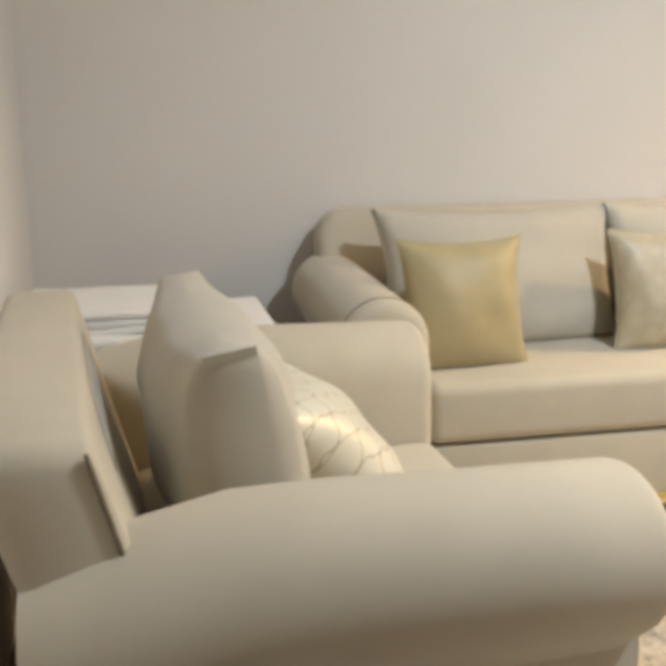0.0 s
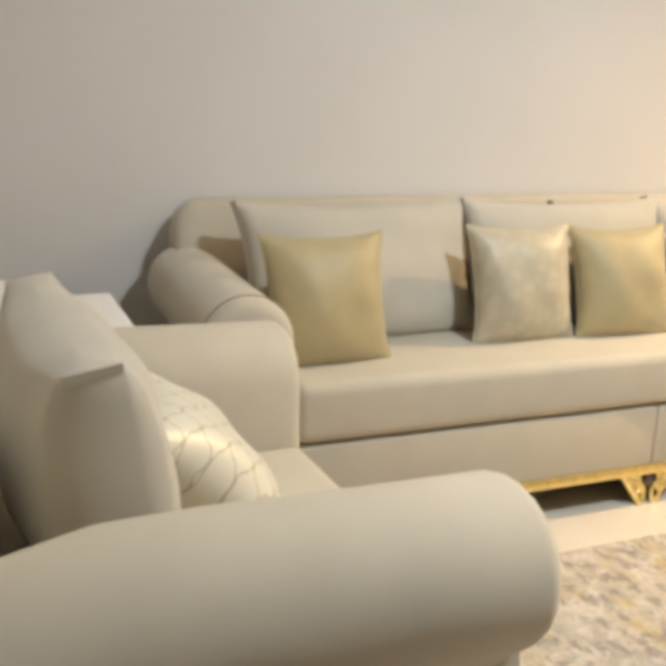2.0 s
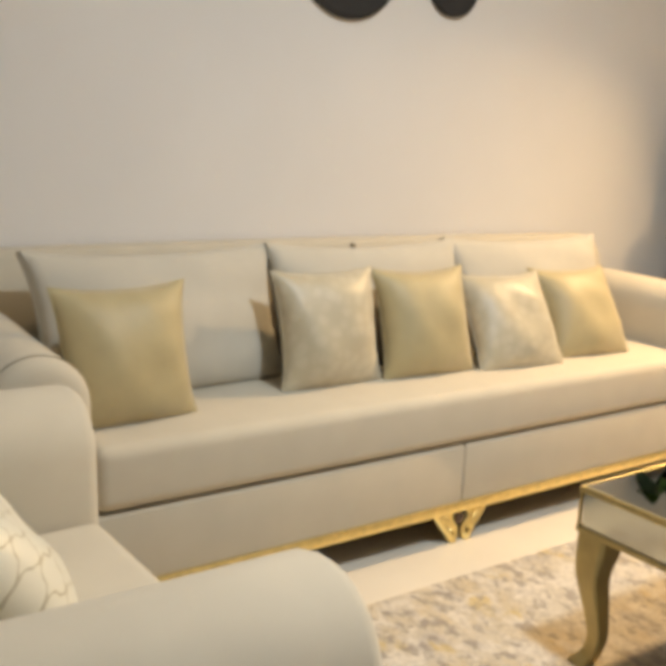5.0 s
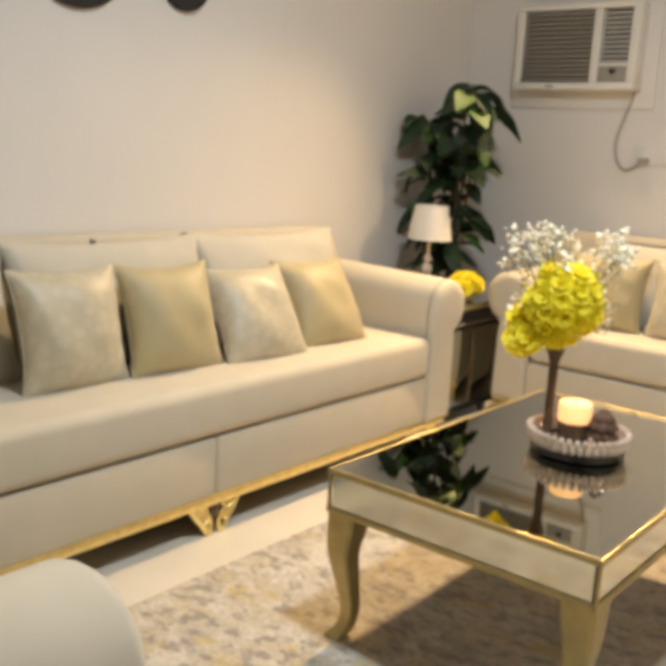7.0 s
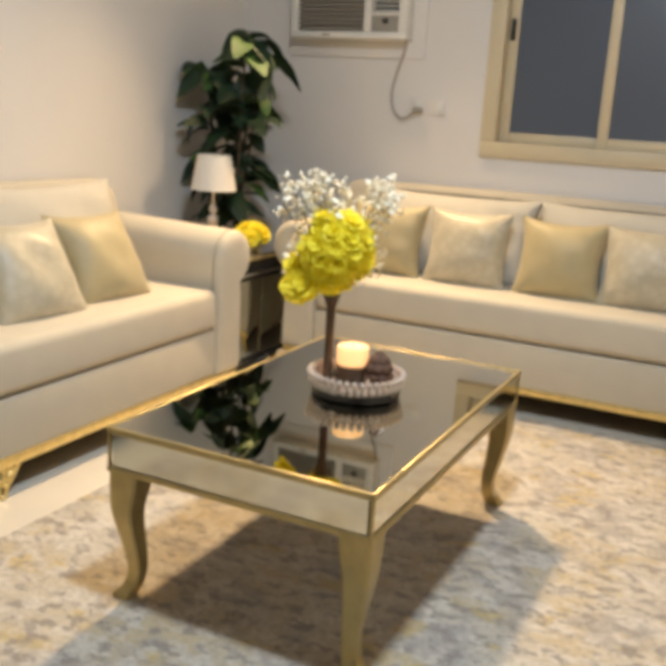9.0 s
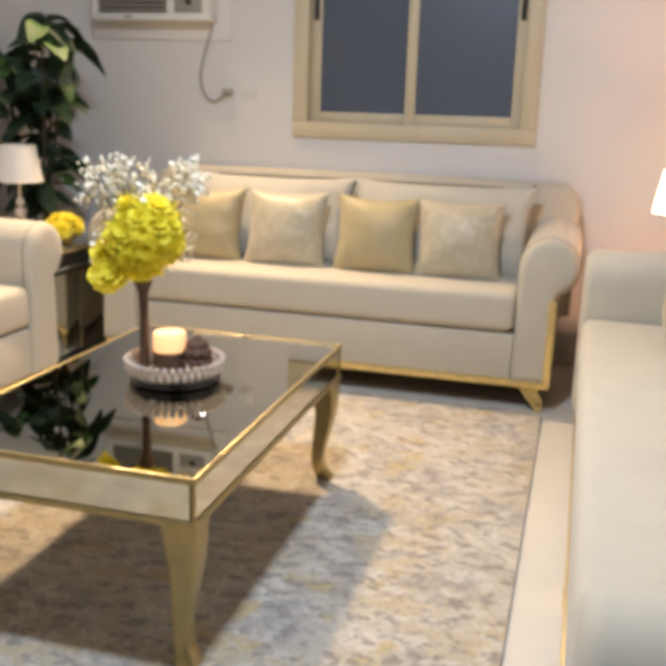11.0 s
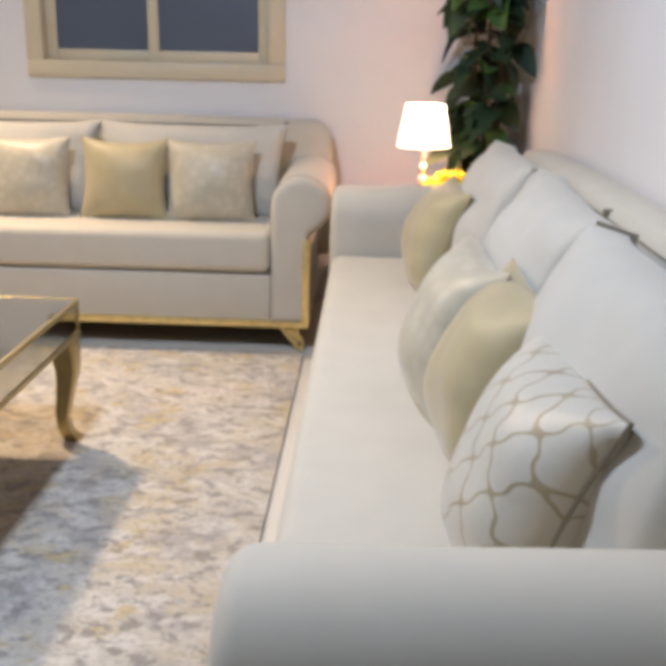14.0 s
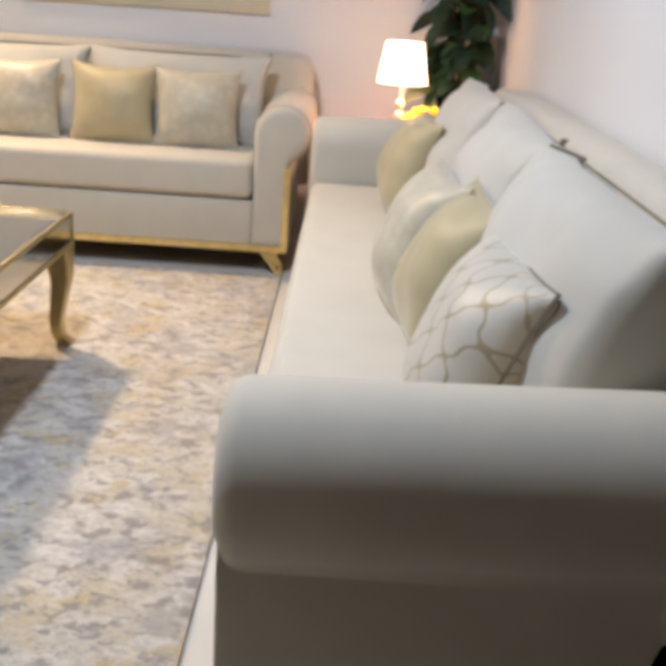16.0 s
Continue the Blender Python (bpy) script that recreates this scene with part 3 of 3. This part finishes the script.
# ---- coffee table ----
def coffee_table():
    x0, x1, y0, y1, h, a = -2.848, -1.716, -1.335, -0.643, 0.457, 0.108
    t = thing("coffee_table", pose(0, 0, 0), "mirrored coffee table with gold edges and curved legs on the rug", "coffee table")
    part("mirror_top", box(x0 + 0.007, x1 - 0.007, y0 + 0.007, y1 - 0.007, h - 0.014, h - 0.002), SMOKE, t, "smoky mirror glass top")
    part("core", box(x0 + 0.02, x1 - 0.02, y0 + 0.02, y1 - 0.02, h - a, h - 0.016), BROWN, t)
    for q in ((x0 + 0.014, x1 - 0.014, y0 + 0.004, y0 + 0.012), (x0 + 0.014, x1 - 0.014, y1 - 0.012, y1 - 0.004), (x0 + 0.004, x0 + 0.012, y0 + 0.014, y1 - 0.014), (x1 - 0.012, x1 - 0.004, y0 + 0.014, y1 - 0.014)):
        part("mirror_panel", box(*q, h - a + 0.012, h - 0.018), SILVERMIRROR, t, "pale mirror side panel")
    for z0, z1 in ((h - 0.016, h), (h - a - 0.004, h - a + 0.010)):
        for q in ((x0 - 0.002, x1 + 0.002, y0 - 0.002, y0 + 0.007), (x0 - 0.002, x1 + 0.002, y1 - 0.007, y1 + 0.002), (x0 - 0.002, x0 + 0.007, y0 + 0.007, y1 - 0.007), (x1 - 0.007, x1 + 0.002, y0 + 0.007, y1 - 0.007)):
            part("gold_edge", box(*q, z0, z1, 0.002), GOLDPAINT, t)
    for sx, cx in ((1, x0), (-1, x1)):
        for sy, cy in ((1, y0), (-1, y1)):
            part("corner_bead", box(min(cx, cx + sx * 0.007), max(cx, cx + sx * 0.007), min(cy, cy + sy * 0.007), max(cy, cy + sy * 0.007), h - a + 0.010, h - 0.016), GOLDPAINT, t)
            rings = []
            for z, off, w in ((h - a - 0.004, 0.040, 0.040), (h - a - 0.05, 0.038, 0.038), (0.24, 0.034, 0.031), (0.16, 0.044, 0.024), (0.09, 0.052, 0.019), (0.045, 0.046, 0.019), (0.022, 0.034, 0.024), (0.0125, 0.030, 0.024)):
                px, py = cx + sx * off, cy + sy * off
                rings.append([(px + w * c, py + w * s_, z) for c, s_ in ((-1, -0.8), (-0.8, -1), (0.8, -1), (1, -0.8), (1, 0.8), (0.8, 1), (-0.8, 1), (-1, 0.8))])
            fine = []
            for k in range(len(rings[0])):
                fine.append(smooth_path([r[k] for r in rings], 4))
            part("leg", loft([[f[i] for f in fine] for i in range(len(fine[0]))]), GOLDPAINT, t, "curved gold-painted leg")


coffee_table()


# ---- air conditioner, cord and sockets on the east wall ----
def air_conditioner():
    a = thing("air_conditioner", pose(-0.014, 0.12, 1.58), "cream window air conditioner set into the wall", "air conditioner")
    part("surround", box(0.0, 0.014, -0.39, 0.38, -0.085, 0.46, 0.004), WALL, a, "painted board round the unit")
    for q in ((-0.32, 0.33, 0.0, 0.035), (-0.32, 0.33, 0.385, 0.415), (0.292, 0.33, 0.035, 0.385), (-0.32, -0.275, 0.035, 0.385), (-0.125, -0.085, 0.035, 0.385)):
        part("housing", box(-0.10, 0.0, *q, 0.005), WHITEPLASTIC, a)
    part("grille_back", box(-0.05, -0.02, -0.09, 0.295, 0.03, 0.39), GREYPLASTIC, a)
    for k in range(15):
        z = 0.045 + k * 0.0225
        part("slat", box(-0.094, -0.050, -0.086, 0.292, z, z + 0.009), GREYPLASTIC, a)
    part("vent_back", box(-0.04, -0.02, -0.28, -0.12, 0.125, 0.39), DARK, a, "dark air outlet")
    for k in range(11):
        z = 0.135 + k * 0.0225
        part("louvre", box(-0.090, -0.045, -0.275, -0.125, z, z + 0.006), WHITEPLASTIC, a)
    part("crossbar", box(-0.098, -0.02, -0.275, -0.125, 0.112, 0.128, 0.003), WHITEPLASTIC, a)
    p = part("control_panel", box(-0.086, -0.02, -0.275, -0.125, 0.035, 0.112, 0.004), GREYPLASTIC, a, "grey control panel")
    part("knob", box(-0.094, -0.086, -0.215, -0.185, 0.075, 0.100, 0.003), DARK, p)
    part("badge", box(-0.1035, -0.0995, 0.10, 0.145, 0.010, 0.022, 0.002), GREYPLASTIC, a)


air_conditioner()
cord = part("power_cord", sweep(smooth_path([(-0.045, -0.178, 1.60), (-0.032, -0.172, 1.545), (-0.020, -0.13, 1.43), (-0.014, -0.105, 1.33), (-0.014, -0.118, 1.25), (-0.016, -0.155, 1.206), (-0.020, -0.20, 1.205), (-0.026, -0.25, 1.245)]), 0.0065), mat("grey_cord", (0.42, 0.38, 0.33), 0.5, vary=0.05))
tagged(cord, "grey power cord hanging from the air conditioner", "cord")
part("plug", box(-0.045, -0.012, -0.285, -0.235, 1.235, 1.262, 0.006), GREYPLASTIC, cord, "grey plug")
for y in (-0.245, -0.355):
    o = thing("wall_socket", pose(-0.0, y, 1.27), "white plastic wall socket plate", "socket", "sockets by the window")
    part("plate", box(-0.008, 0.0, -0.042, 0.042, -0.042, 0.042, 0.003), WALL, o)
    part("rocker", box(-0.0105, -0.0075, -0.020, 0.020, -0.022, 0.022, 0.001), WHITEPLASTIC, o)


# ---- round wall ornaments above the long sofa ----
def wall_plate(x, z, r, face, label):
    w = thing("wall_plate", pose(x, NORTH - 0.001, z, 90, 0, 0), label, "wall ornament", "round ornaments on the wall")
    part("rim", lathe([(r * 0.86, 0.0), (r, 0.004), (r, 0.020), (r * 0.93, 0.028), (r * 0.86, 0.020)], 40), DARK, w)
    part("dish", lathe([(0.001, 0.006), (r * 0.5, 0.008), (r * 0.86, 0.018), (r * 0.86, 0.004), (0.001, 0.002)], 40), face, w)


wall_plate(-2.565, 1.855, 0.225, BLACKGLASS, "large black round wall plate")
wall_plate(-2.085, 1.815, 0.125, mat("grey_dish", (0.25, 0.24, 0.23), 0.35, 0.4, vary=0.1), "smaller grey round wall plate with a dark rim")


# ---- mirrored side tables ----
def side_table(m, label):
    t = thing("side_table", m, label, "side table", "side tables in the corners")
    w = 0.245
    part("top", box(-w - 0.01, w + 0.01, -w - 0.01, w + 0.01, 0.545, 0.560, 0.004), SMOKE, t, "smoky mirror top")
    part("top_edge", box(-w - 0.013, w + 0.013, -w - 0.013, w + 0.013, 0.534, 0.546, 0.003), GOLDPAINT, t)
    part("drawer", box(-w, w, -w, w, 0.475, 0.534), BLACKGLASS, t, "black mirrored drawer")
    part("silver_bead", box(-w - 0.006, w + 0.006, -w - 0.006, w + 0.006, 0.462, 0.475, 0.004), CHROME, t)
    part("cabinet", box(-w + 0.004, w - 0.004, -w + 0.004, w - 0.004, 0.05, 0.462), BLACKGLASS, t)
    for sx, sy in ((0, -1), (-1, 0)):
        for k in (-1, 1):
            if sy:
                q = box(min(0.004 * k, k * (w - 0.03)), max(0.004 * k, k * (w - 0.03)), -w - 0.004, -w + 0.003, 0.085, 0.445, 0.003)
            else:
                q = box(-w - 0.004, -w + 0.003, min(0.004 * k, k * (w - 0.03)), max(0.004 * k, k * (w - 0.03)), 0.085, 0.445, 0.003)
            part("door_panel", q, SMOKE, t, "smoky mirror panel")
    for sx in (-1, 1):
        for sy in (-1, 1):
            f = part("foot", lathe([(0.014, 0.0), (0.022, 0.02), (0.024, 0.052)], 10), BROWN, t)
            f.location = (sx * (w - 0.04), sy * (w - 0.04), 0)
            part("corner_post", box(sx * w - 0.006, sx * w + 0.006, sy * w - 0.006, sy * w + 0.006, 0.05, 0.462, 0.002), BROWN, t)


side_table(pose(-0.865, 0.370, 0), "dark mirrored side table between the two sofas")
side_table(pose(-0.515, -2.360, 0), "dark mirrored side table in the corner under a lit lamp")

side_table(pose(-4.44, 0.135, 0), "dark mirrored side table behind the armchair under folded blankets")


# ---- folded blankets on the corner table ----
def folded_blanket(m, w, d, h, seed, label):
    """A soft slab of folded layers, with rounded folds and an uneven top."""
    rnd = random.Random(seed)
    b = thing("folded_blanket", m, label, "blanket", "blankets on the corner table")
    layers = 3
    for k in range(layers):
        z0, z1 = h * k / layers, h * (k + 1) / layers + 0.002
        own = box(-w / 2 + rnd.uniform(0, 0.02), w / 2 - rnd.uniform(0, 0.02), -d / 2 + rnd.uniform(0, 0.015), d / 2, z0, z1, 0.45 * (z1 - z0), 4)
        bmesh.ops.subdivide_edges(own, edges=[e for e in own.edges if e.calc_length() > 0.15], cuts=7, use_grid_fill=True)
        for v in own.verts:
            v.co.z += 0.007 * noise.noise(v.co * 7 + Vector((seed, k, 0)))
        for f in own.faces:
            f.material_index = 0
        part("fold", own, LINEN, b, angle=70)


LINEN = mat("white_linen", (0.80, 0.78, 0.74), 0.9, vary=0.02, scale=12, bump=0.15, bump_scale=300, sheen=0.3)
folded_blanket(pose(-4.425, 0.13, 0.560), 0.56, 0.44, 0.108, 3, "white folded blanket lying on the corner table")
folded_blanket(pose(-4.52, 0.12, 0.670), 0.46, 0.36, 0.050, 5, "small white folded blanket on top of another")


# ---- table lamps ----
def table_lamp(m, shade_material, label, h=0.255):
    l = thing("table_lamp", m, label, "table lamp", "table lamps")
    part("foot", lathe([(0.055, 0.0), (0.055, 0.010), (0.045, 0.016), (0.014, 0.022)], 24), CHROME, l)
    b = part("stem", lathe([(0.012, 0.020), (0.012, 0.030), (0.026, 0.040), (0.030, 0.058), (0.022, 0.076), (0.010, 0.084), (0.022, 0.094), (0.027, 0.112), (0.020, 0.130), (0.009, 0.138), (0.018, 0.150), (0.021, 0.164), (0.014, 0.178), (0.007, 0.186), (0.007, h + 0.05)], 16), CRYSTAL, l, "stacked crystal balls")
    shell = [(0.108, h), (0.080, h + 0.165), (0.078, h + 0.165), (0.106, h)]
    n = 36
    bm = bmesh.new()
    rows = [[bm.verts.new((r * math.cos(2 * math.pi * i / n), r * math.sin(2 * math.pi * i / n), z)) for i in range(n)] for r, z in shell]
    for a in range(4):
        for i in range(n):
            bm.faces.new((rows[a][i], rows[a][(i + 1) % n], rows[(a + 1) % 4][(i + 1) % n], rows[(a + 1) % 4][i]))
    s_ = part("shade", bm, shade_material, l, "tapered white fabric shade")
    for z, r in ((h + 0.002, 0.108), (h + 0.163, 0.0805)):
        part("trim", sweep([(r * math.cos(2 * math.pi * i / n), r * math.sin(2 * math.pi * i / n), z) for i in range(n + 1)], 0.002, 5), shade_material, s_)
    part("socket", lathe([(0.014, h + 0.03), (0.014, h + 0.07)], 10), CHROME, l)


table_lamp(pose(-0.78, 0.46, 0.560), SHADE_OFF, "unlit table lamp with a white tapered shade on the side table")
table_lamp(pose(-0.50, -2.42, 0.560), SHADE_ON, "lit table lamp with a glowing shade and crystal stem")


# ---- plants ----
def leaf_mesh(name, length, width, bend, material):
    rows = []
    n = 7
    for k in range(n + 1):
        t = k / n
        w = width * (math.sin(math.pi * min(1, t * 0.93 + 0.05)) ** 0.75) * (0.55 + 0.75 * t if t < 0.6 else 1.0)
        z = -bend * t * t * length
        y = length * (t - 0.25 * bend * t * t)
        rows.append([(-w / 2, y, z + 0.18 * w), (0, y, z), (w / 2, y, z + 0.18 * w)])
    return mesh_of(name, loft(rows, closed=False, caps=False), material, 60)


LEAVES = [leaf_mesh("leaf", 0.20, 0.125, 0.5, LEAF), leaf_mesh("leaf", 0.17, 0.11, 0.9, LEAF), leaf_mesh("leaf", 0.23, 0.11, 0.7, LEAF), leaf_mesh("leaf", 0.18, 0.12, 0.6, LEAFPALE)]


def plant(m, seed, low, high, spread, count, label, limits):
    rnd = random.Random(seed)
    p = thing("potted_plant", m, label, "plant", "tall plants in the corners")
    part("pot", lathe([(0.10, 0.0), (0.13, 0.02), (0.155, 0.26), (0.165, 0.28), (0.15, 0.28), (0.13, 0.24), (0.001, 0.24)], 28), BLACKGLASS, p, "black glazed pot")
    stems = []
    for k in range(5):
        a = 2 * math.pi * k / 5 + rnd.uniform(-0.4, 0.4)
        r = spread * rnd.uniform(0.25, 0.6)
        top = high - (0.10 if k else 0.04) - 0.16 * rnd.random() * (k > 0)
        pts = smooth_path([(0.02 * math.cos(a), 0.02 * math.sin(a), 0.22), (0.3 * r * math.cos(a), 0.3 * r * math.sin(a), 0.7), (0.75 * r * math.cos(a), 0.75 * r * math.sin(a), (0.7 + top) / 2), (r * math.cos(a), r * math.sin(a), top)], 8)
        part("stem", sweep(pts, [0.011 - 0.007 * i / len(pts) for i in range(len(pts))], 6), BARK, p)
        stems.append(pts)
    inv = m.inverted()
    made = 0
    for k in range(count * 6):
        if made >= count:
            break
        pts = stems[k % 5]
        z = low + (high - low) * rnd.random() ** 0.9
        base = min(pts, key=lambda q: abs(q.z - z))
        a = rnd.uniform(0, 2 * math.pi)
        pitch = rnd.uniform(-0.5, 0.75)
        turn = Euler((pitch, rnd.uniform(-0.6, 0.6), a)).to_matrix().to_4x4()
        size = rnd.uniform(0.65, 1.05)
        mm = Matrix.Translation(base) @ turn @ Matrix.Diagonal((size, size, size, 1)) @ Matrix.Translation((0, 0.03, 0))
        tip = m @ mm @ Vector((0, 0.20, -0.06))
        if not (limits[0] < tip.x < limits[1] and limits[2] < tip.y < limits[3]):
            continue
        o = new("leaf", LEAVES[3] if rnd.random() < 0.17 else LEAVES[rnd.randrange(3)])
        o.parent = p
        o.matrix_local = mm
        made += 1
    return p


plant(pose(-0.48, 0.54, 0), 5, 0.60, 1.62, 0.34, 165, "tall dark green leafy plant in the corner behind a lamp", (-0.92, -0.06, 0.20, 0.785))
plant(pose(-0.25, -2.70, 0), 9, 0.62, 1.84, 0.34, 185, "tall green broad-leaved plant behind the lit lamp", (-0.62, -0.04, -2.875, -2.38))


# ---- flowers ----
def blossom_mesh():
    """A ruffled round bloom."""
    rnd = random.Random(3)
    bm = bmesh.new()
    for ring, (count, r, tilt) in enumerate(((5, 0.012, 1.25), (8, 0.022, 0.85), (10, 0.030, 0.42), (11, 0.034, 0.05))):
        for k in range(count):
            a = 2 * math.pi * (k + 0.5 * ring) / count + rnd.uniform(-0.12, 0.12)
            w = 1.5 * r * math.pi / count + 0.006
            rows = []
            for j in range(4):
                t = j / 3
                rad, z = r * t * math.cos(tilt) + 0.004, r * t * math.sin(tilt) + 0.010 - 0.004 * ring
                wd = w * (0.35 + 0.65 * math.sin(math.pi * (0.2 + 0.5 * t)))
                curl = 0.004 * rnd.uniform(-1, 1) * t
                rows.append([(rad * math.cos(a) - q * wd * math.sin(a), rad * math.sin(a) + q * wd * math.cos(a), z + curl + (0.003 * t if q == 0 else -0.001)) for q in (-0.5, 0, 0.5)])
            loft(rows, closed=False, caps=False, bm=bm)
    return mesh_of("blossom", bm, YELLOW, 70)


BLOSSOM = blossom_mesh()


def bloom(parent, at, normal, size):
    o = new("blossom", BLOSSOM)
    o.parent = parent
    q = Vector(normal).to_track_quat("Z", "Y").to_matrix().to_4x4()
    o.matrix_local = Matrix.Translation(at) @ q @ Matrix.Diagonal((size, size, size, 1))
    return o


def bouquet():
    vx, vy, vz = -2.235, -0.912, 0.474
    v = thing("vase", pose(vx, vy, vz), "slender dark brown vase standing in the crystal tray", "vase")
    part("body", lathe([(0.016, 0.0), (0.016, 0.006), (0.0135, 0.012), (0.0130, 0.04), (0.0125, 0.14), (0.0135, 0.21), (0.022, 0.235), (0.026, 0.245), (0.022, 0.245), (0.010, 0.22), (0.001, 0.20)], 20), BROWN, v)
    b = thing("flower_bouquet", pose(vx, vy, vz + 0.21), "bouquet of yellow blossoms and small white sprigs in a vase", "flowers")
    rnd = random.Random(12)
    # an egg-shaped head that leans over the vase
    centre = Vector((0.0, -0.008, 0.160))
    axis = Vector((0.30, -0.42, 0.80)).normalized()
    n = 54
    for k in range(n):
        zc = 1 - 2 * (k + 0.5) / n
        a = k * 2.39996
        d = Vector((math.sqrt(1 - zc * zc) * math.cos(a), math.sqrt(1 - zc * zc) * math.sin(a), zc))
        q = Vector((0, 0, 1)).rotation_difference(axis)
        off = q @ Vector((d.x * 0.077, d.y * 0.077, d.z * 0.092))
        bloom(b, centre + off * rnd.uniform(0.86, 1.04), q @ d, rnd.uniform(0.95, 1.25))
    core = bmesh.new()
    bmesh.ops.create_icosphere(core, subdivisions=3, radius=0.1, matrix=Matrix.Translation(centre) @ Vector((0, 0, 1)).rotation_difference(axis).to_matrix().to_4x4() @ Matrix.Diagonal((0.76, 0.76, 0.90, 1)))
    part("inner_petals", core, YELLOW, b)
    for d in (Vector((-0.02, 0.085, 0.075)), Vector((-0.05, 0.07, 0.055)), Vector((0.0, 0.11, 0.105)), Vector((-0.055, 0.045, 0.07)), Vector((-0.03, 0.10, 0.05))):
        bloom(b, d, d + Vector((-0.15, 0.02, -0.02)), 1.35)
    bm, st = bmesh.new(), bmesh.new()
    for k in range(26):
        a = rnd.uniform(0, 2 * math.pi)
        out = rnd.uniform(0.10, 0.19)
        side = math.sin(a)
        top = rnd.uniform(0.26, 0.345) - 0.35 * max(0, out - 0.13) + (0.0 if rnd.random() < 0.75 else -0.16)
        tip = Vector((0.045 + 0.06 * math.cos(a), out * side, top))
        mid = tip * 0.55 + Vector((0, 0, 0.03))
        pts = smooth_path([(0, 0, 0.02), mid, tip], 5)
        sweep(pts, 0.0015, 4, bm=st)
        for j in range(28):
            base = pts[rnd.randrange(len(pts) // 2, len(pts))] if j < 14 else tip
            pz = base + Vector((rnd.uniform(-0.026, 0.026), rnd.uniform(-0.026, 0.026), rnd.uniform(-0.03, 0.03)))
            bmesh.ops.create_icosphere(bm, subdivisions=1, radius=rnd.uniform(0.0045, 0.0095), matrix=Matrix.Translation(pz) @ Euler((rnd.random() * 3, rnd.random() * 3, 0)).to_matrix().to_4x4() @ Matrix.Diagonal((1, 0.55, 1.25, 1)))
    tagged(part("sprig", bm, WHITEPETAL, b, "small white filler flowers"), kind="stuff")
    part("dry_twig", st, mat("dry_stem", (0.20, 0.17, 0.09), 0.8, vary=0.1), b)


def flower_pot(m, scale, label):
    f = thing("flower_pot", m, label, "flowers", "yellow flowers on the side tables")
    part("bowl", lathe([(0.03 * scale, 0), (0.045 * scale, 0.012), (0.055 * scale, 0.05 * scale), (0.05 * scale, 0.05 * scale), (0.001, 0.03 * scale)], 20), GOLDPAINT, f, "gold bowl")
    rnd = random.Random(4)
    for k in range(16):
        a, zc = k * 2.4, rnd.uniform(0.1, 1)
        d = Vector((math.sqrt(1 - zc * zc) * math.cos(a), math.sqrt(1 - zc * zc) * math.sin(a), zc))
        bloom(f, Vector((0, 0, 0.055 * scale)) + Vector((d.x * 0.065, d.y * 0.065, d.z * 0.055)) * scale, d, 1.15 * scale)


bouquet()
flower_pot(pose(-0.86, 0.19, 0.560), 1.0, "small bowl of yellow flowers on the side table")
flower_pot(pose(-0.62, -2.53, 0.560), 1.25, "bowl of yellow flowers beside the lit lamp")


# ---- tray with candle ----
def tray():
    x, y, z = -2.240, -1.005, 0.457
    t = thing("candle_tray", pose(x, y, z), "round crystal tray with a black band on the mirrored table", "tray")
    part("band", lathe([(0.117, 0.0), (0.123, 0.003), (0.125, 0.013), (0.121, 0.022), (0.114, 0.015), (0.001, 0.015)], 48), BLACKGLASS, t, "black base band")
    part("mirror_plate", lathe([(0.1135, 0.0152), (0.1135, 0.017), (0.001, 0.017)], 48), CHROME, t)
    bm = bmesh.new()
    bmesh.ops.create_icosphere(bm, subdivisions=1, radius=0.0098)
    for v in bm.verts:
        v.co.z *= 1.35
    me = mesh_of("crystal_bead", bm, CRYSTAL, 5)
    for row, (rad, zz) in enumerate(((0.125, 0.034), (0.129, 0.055))):
        for k in range(40):
            o = new("crystal_bead", me)
            o.parent = t
            a = 2 * math.pi * (k + 0.5 * row) / 40
            o.location = (rad * math.cos(a), rad * math.sin(a), zz)
            o.rotation_euler = (0.1, 0.25, a)
    part("rim", sweep([(0.126 * math.cos(2 * math.pi * i / 48), 0.126 * math.sin(2 * math.pi * i / 48), 0.045) for i in range(49)], 0.004, 6), CRYSTAL, t)
    c = thing("candle", pose(x + 0.01, y + 0.020, z + 0.017), "glowing candle in a glass holder on the tray", "candle")
    part("holder", lathe([(0.040, 0.0), (0.043, 0.004), (0.043, 0.058), (0.001, 0.058)], 28), BROWN, c, "brown glass holder")
    part("wax", lathe([(0.042, 0.0585), (0.044, 0.060), (0.045, 0.106), (0.042, 0.110), (0.001, 0.104)], 28), WAX, c, "glowing cream wax")
    part("wick", lathe([(0.0015, 0.106), (0.001, 0.116)], 6), DARK, c)
    r = thing("dried_flower", pose(x + 0.025, y - 0.055, z + 0.017), "dark brown dried rose ornament on the tray", "ornament")
    bm = bmesh.new()
    rnd = random.Random(8)
    for ring, (count, rad, zz) in enumerate(((7, 0.022, 0.014), (9, 0.046, 0.040), (9, 0.044, 0.064), (7, 0.030, 0.084), (4, 0.012, 0.094))):
        for k in range(count):
            a = 2 * math.pi * (k + 0.5 * ring) / count
            bmesh.ops.create_icosphere(bm, subdivisions=2, radius=0.015, matrix=Matrix.Translation((rad * 0.7 * math.cos(a), rad * 0.7 * math.sin(a), zz)) @ Euler((0, -0.7, a)).to_matrix().to_4x4() @ Matrix.Diagonal((0.45, 1, 1.1, 1)))
    part("petals", bm, DRIED, r)


tray()
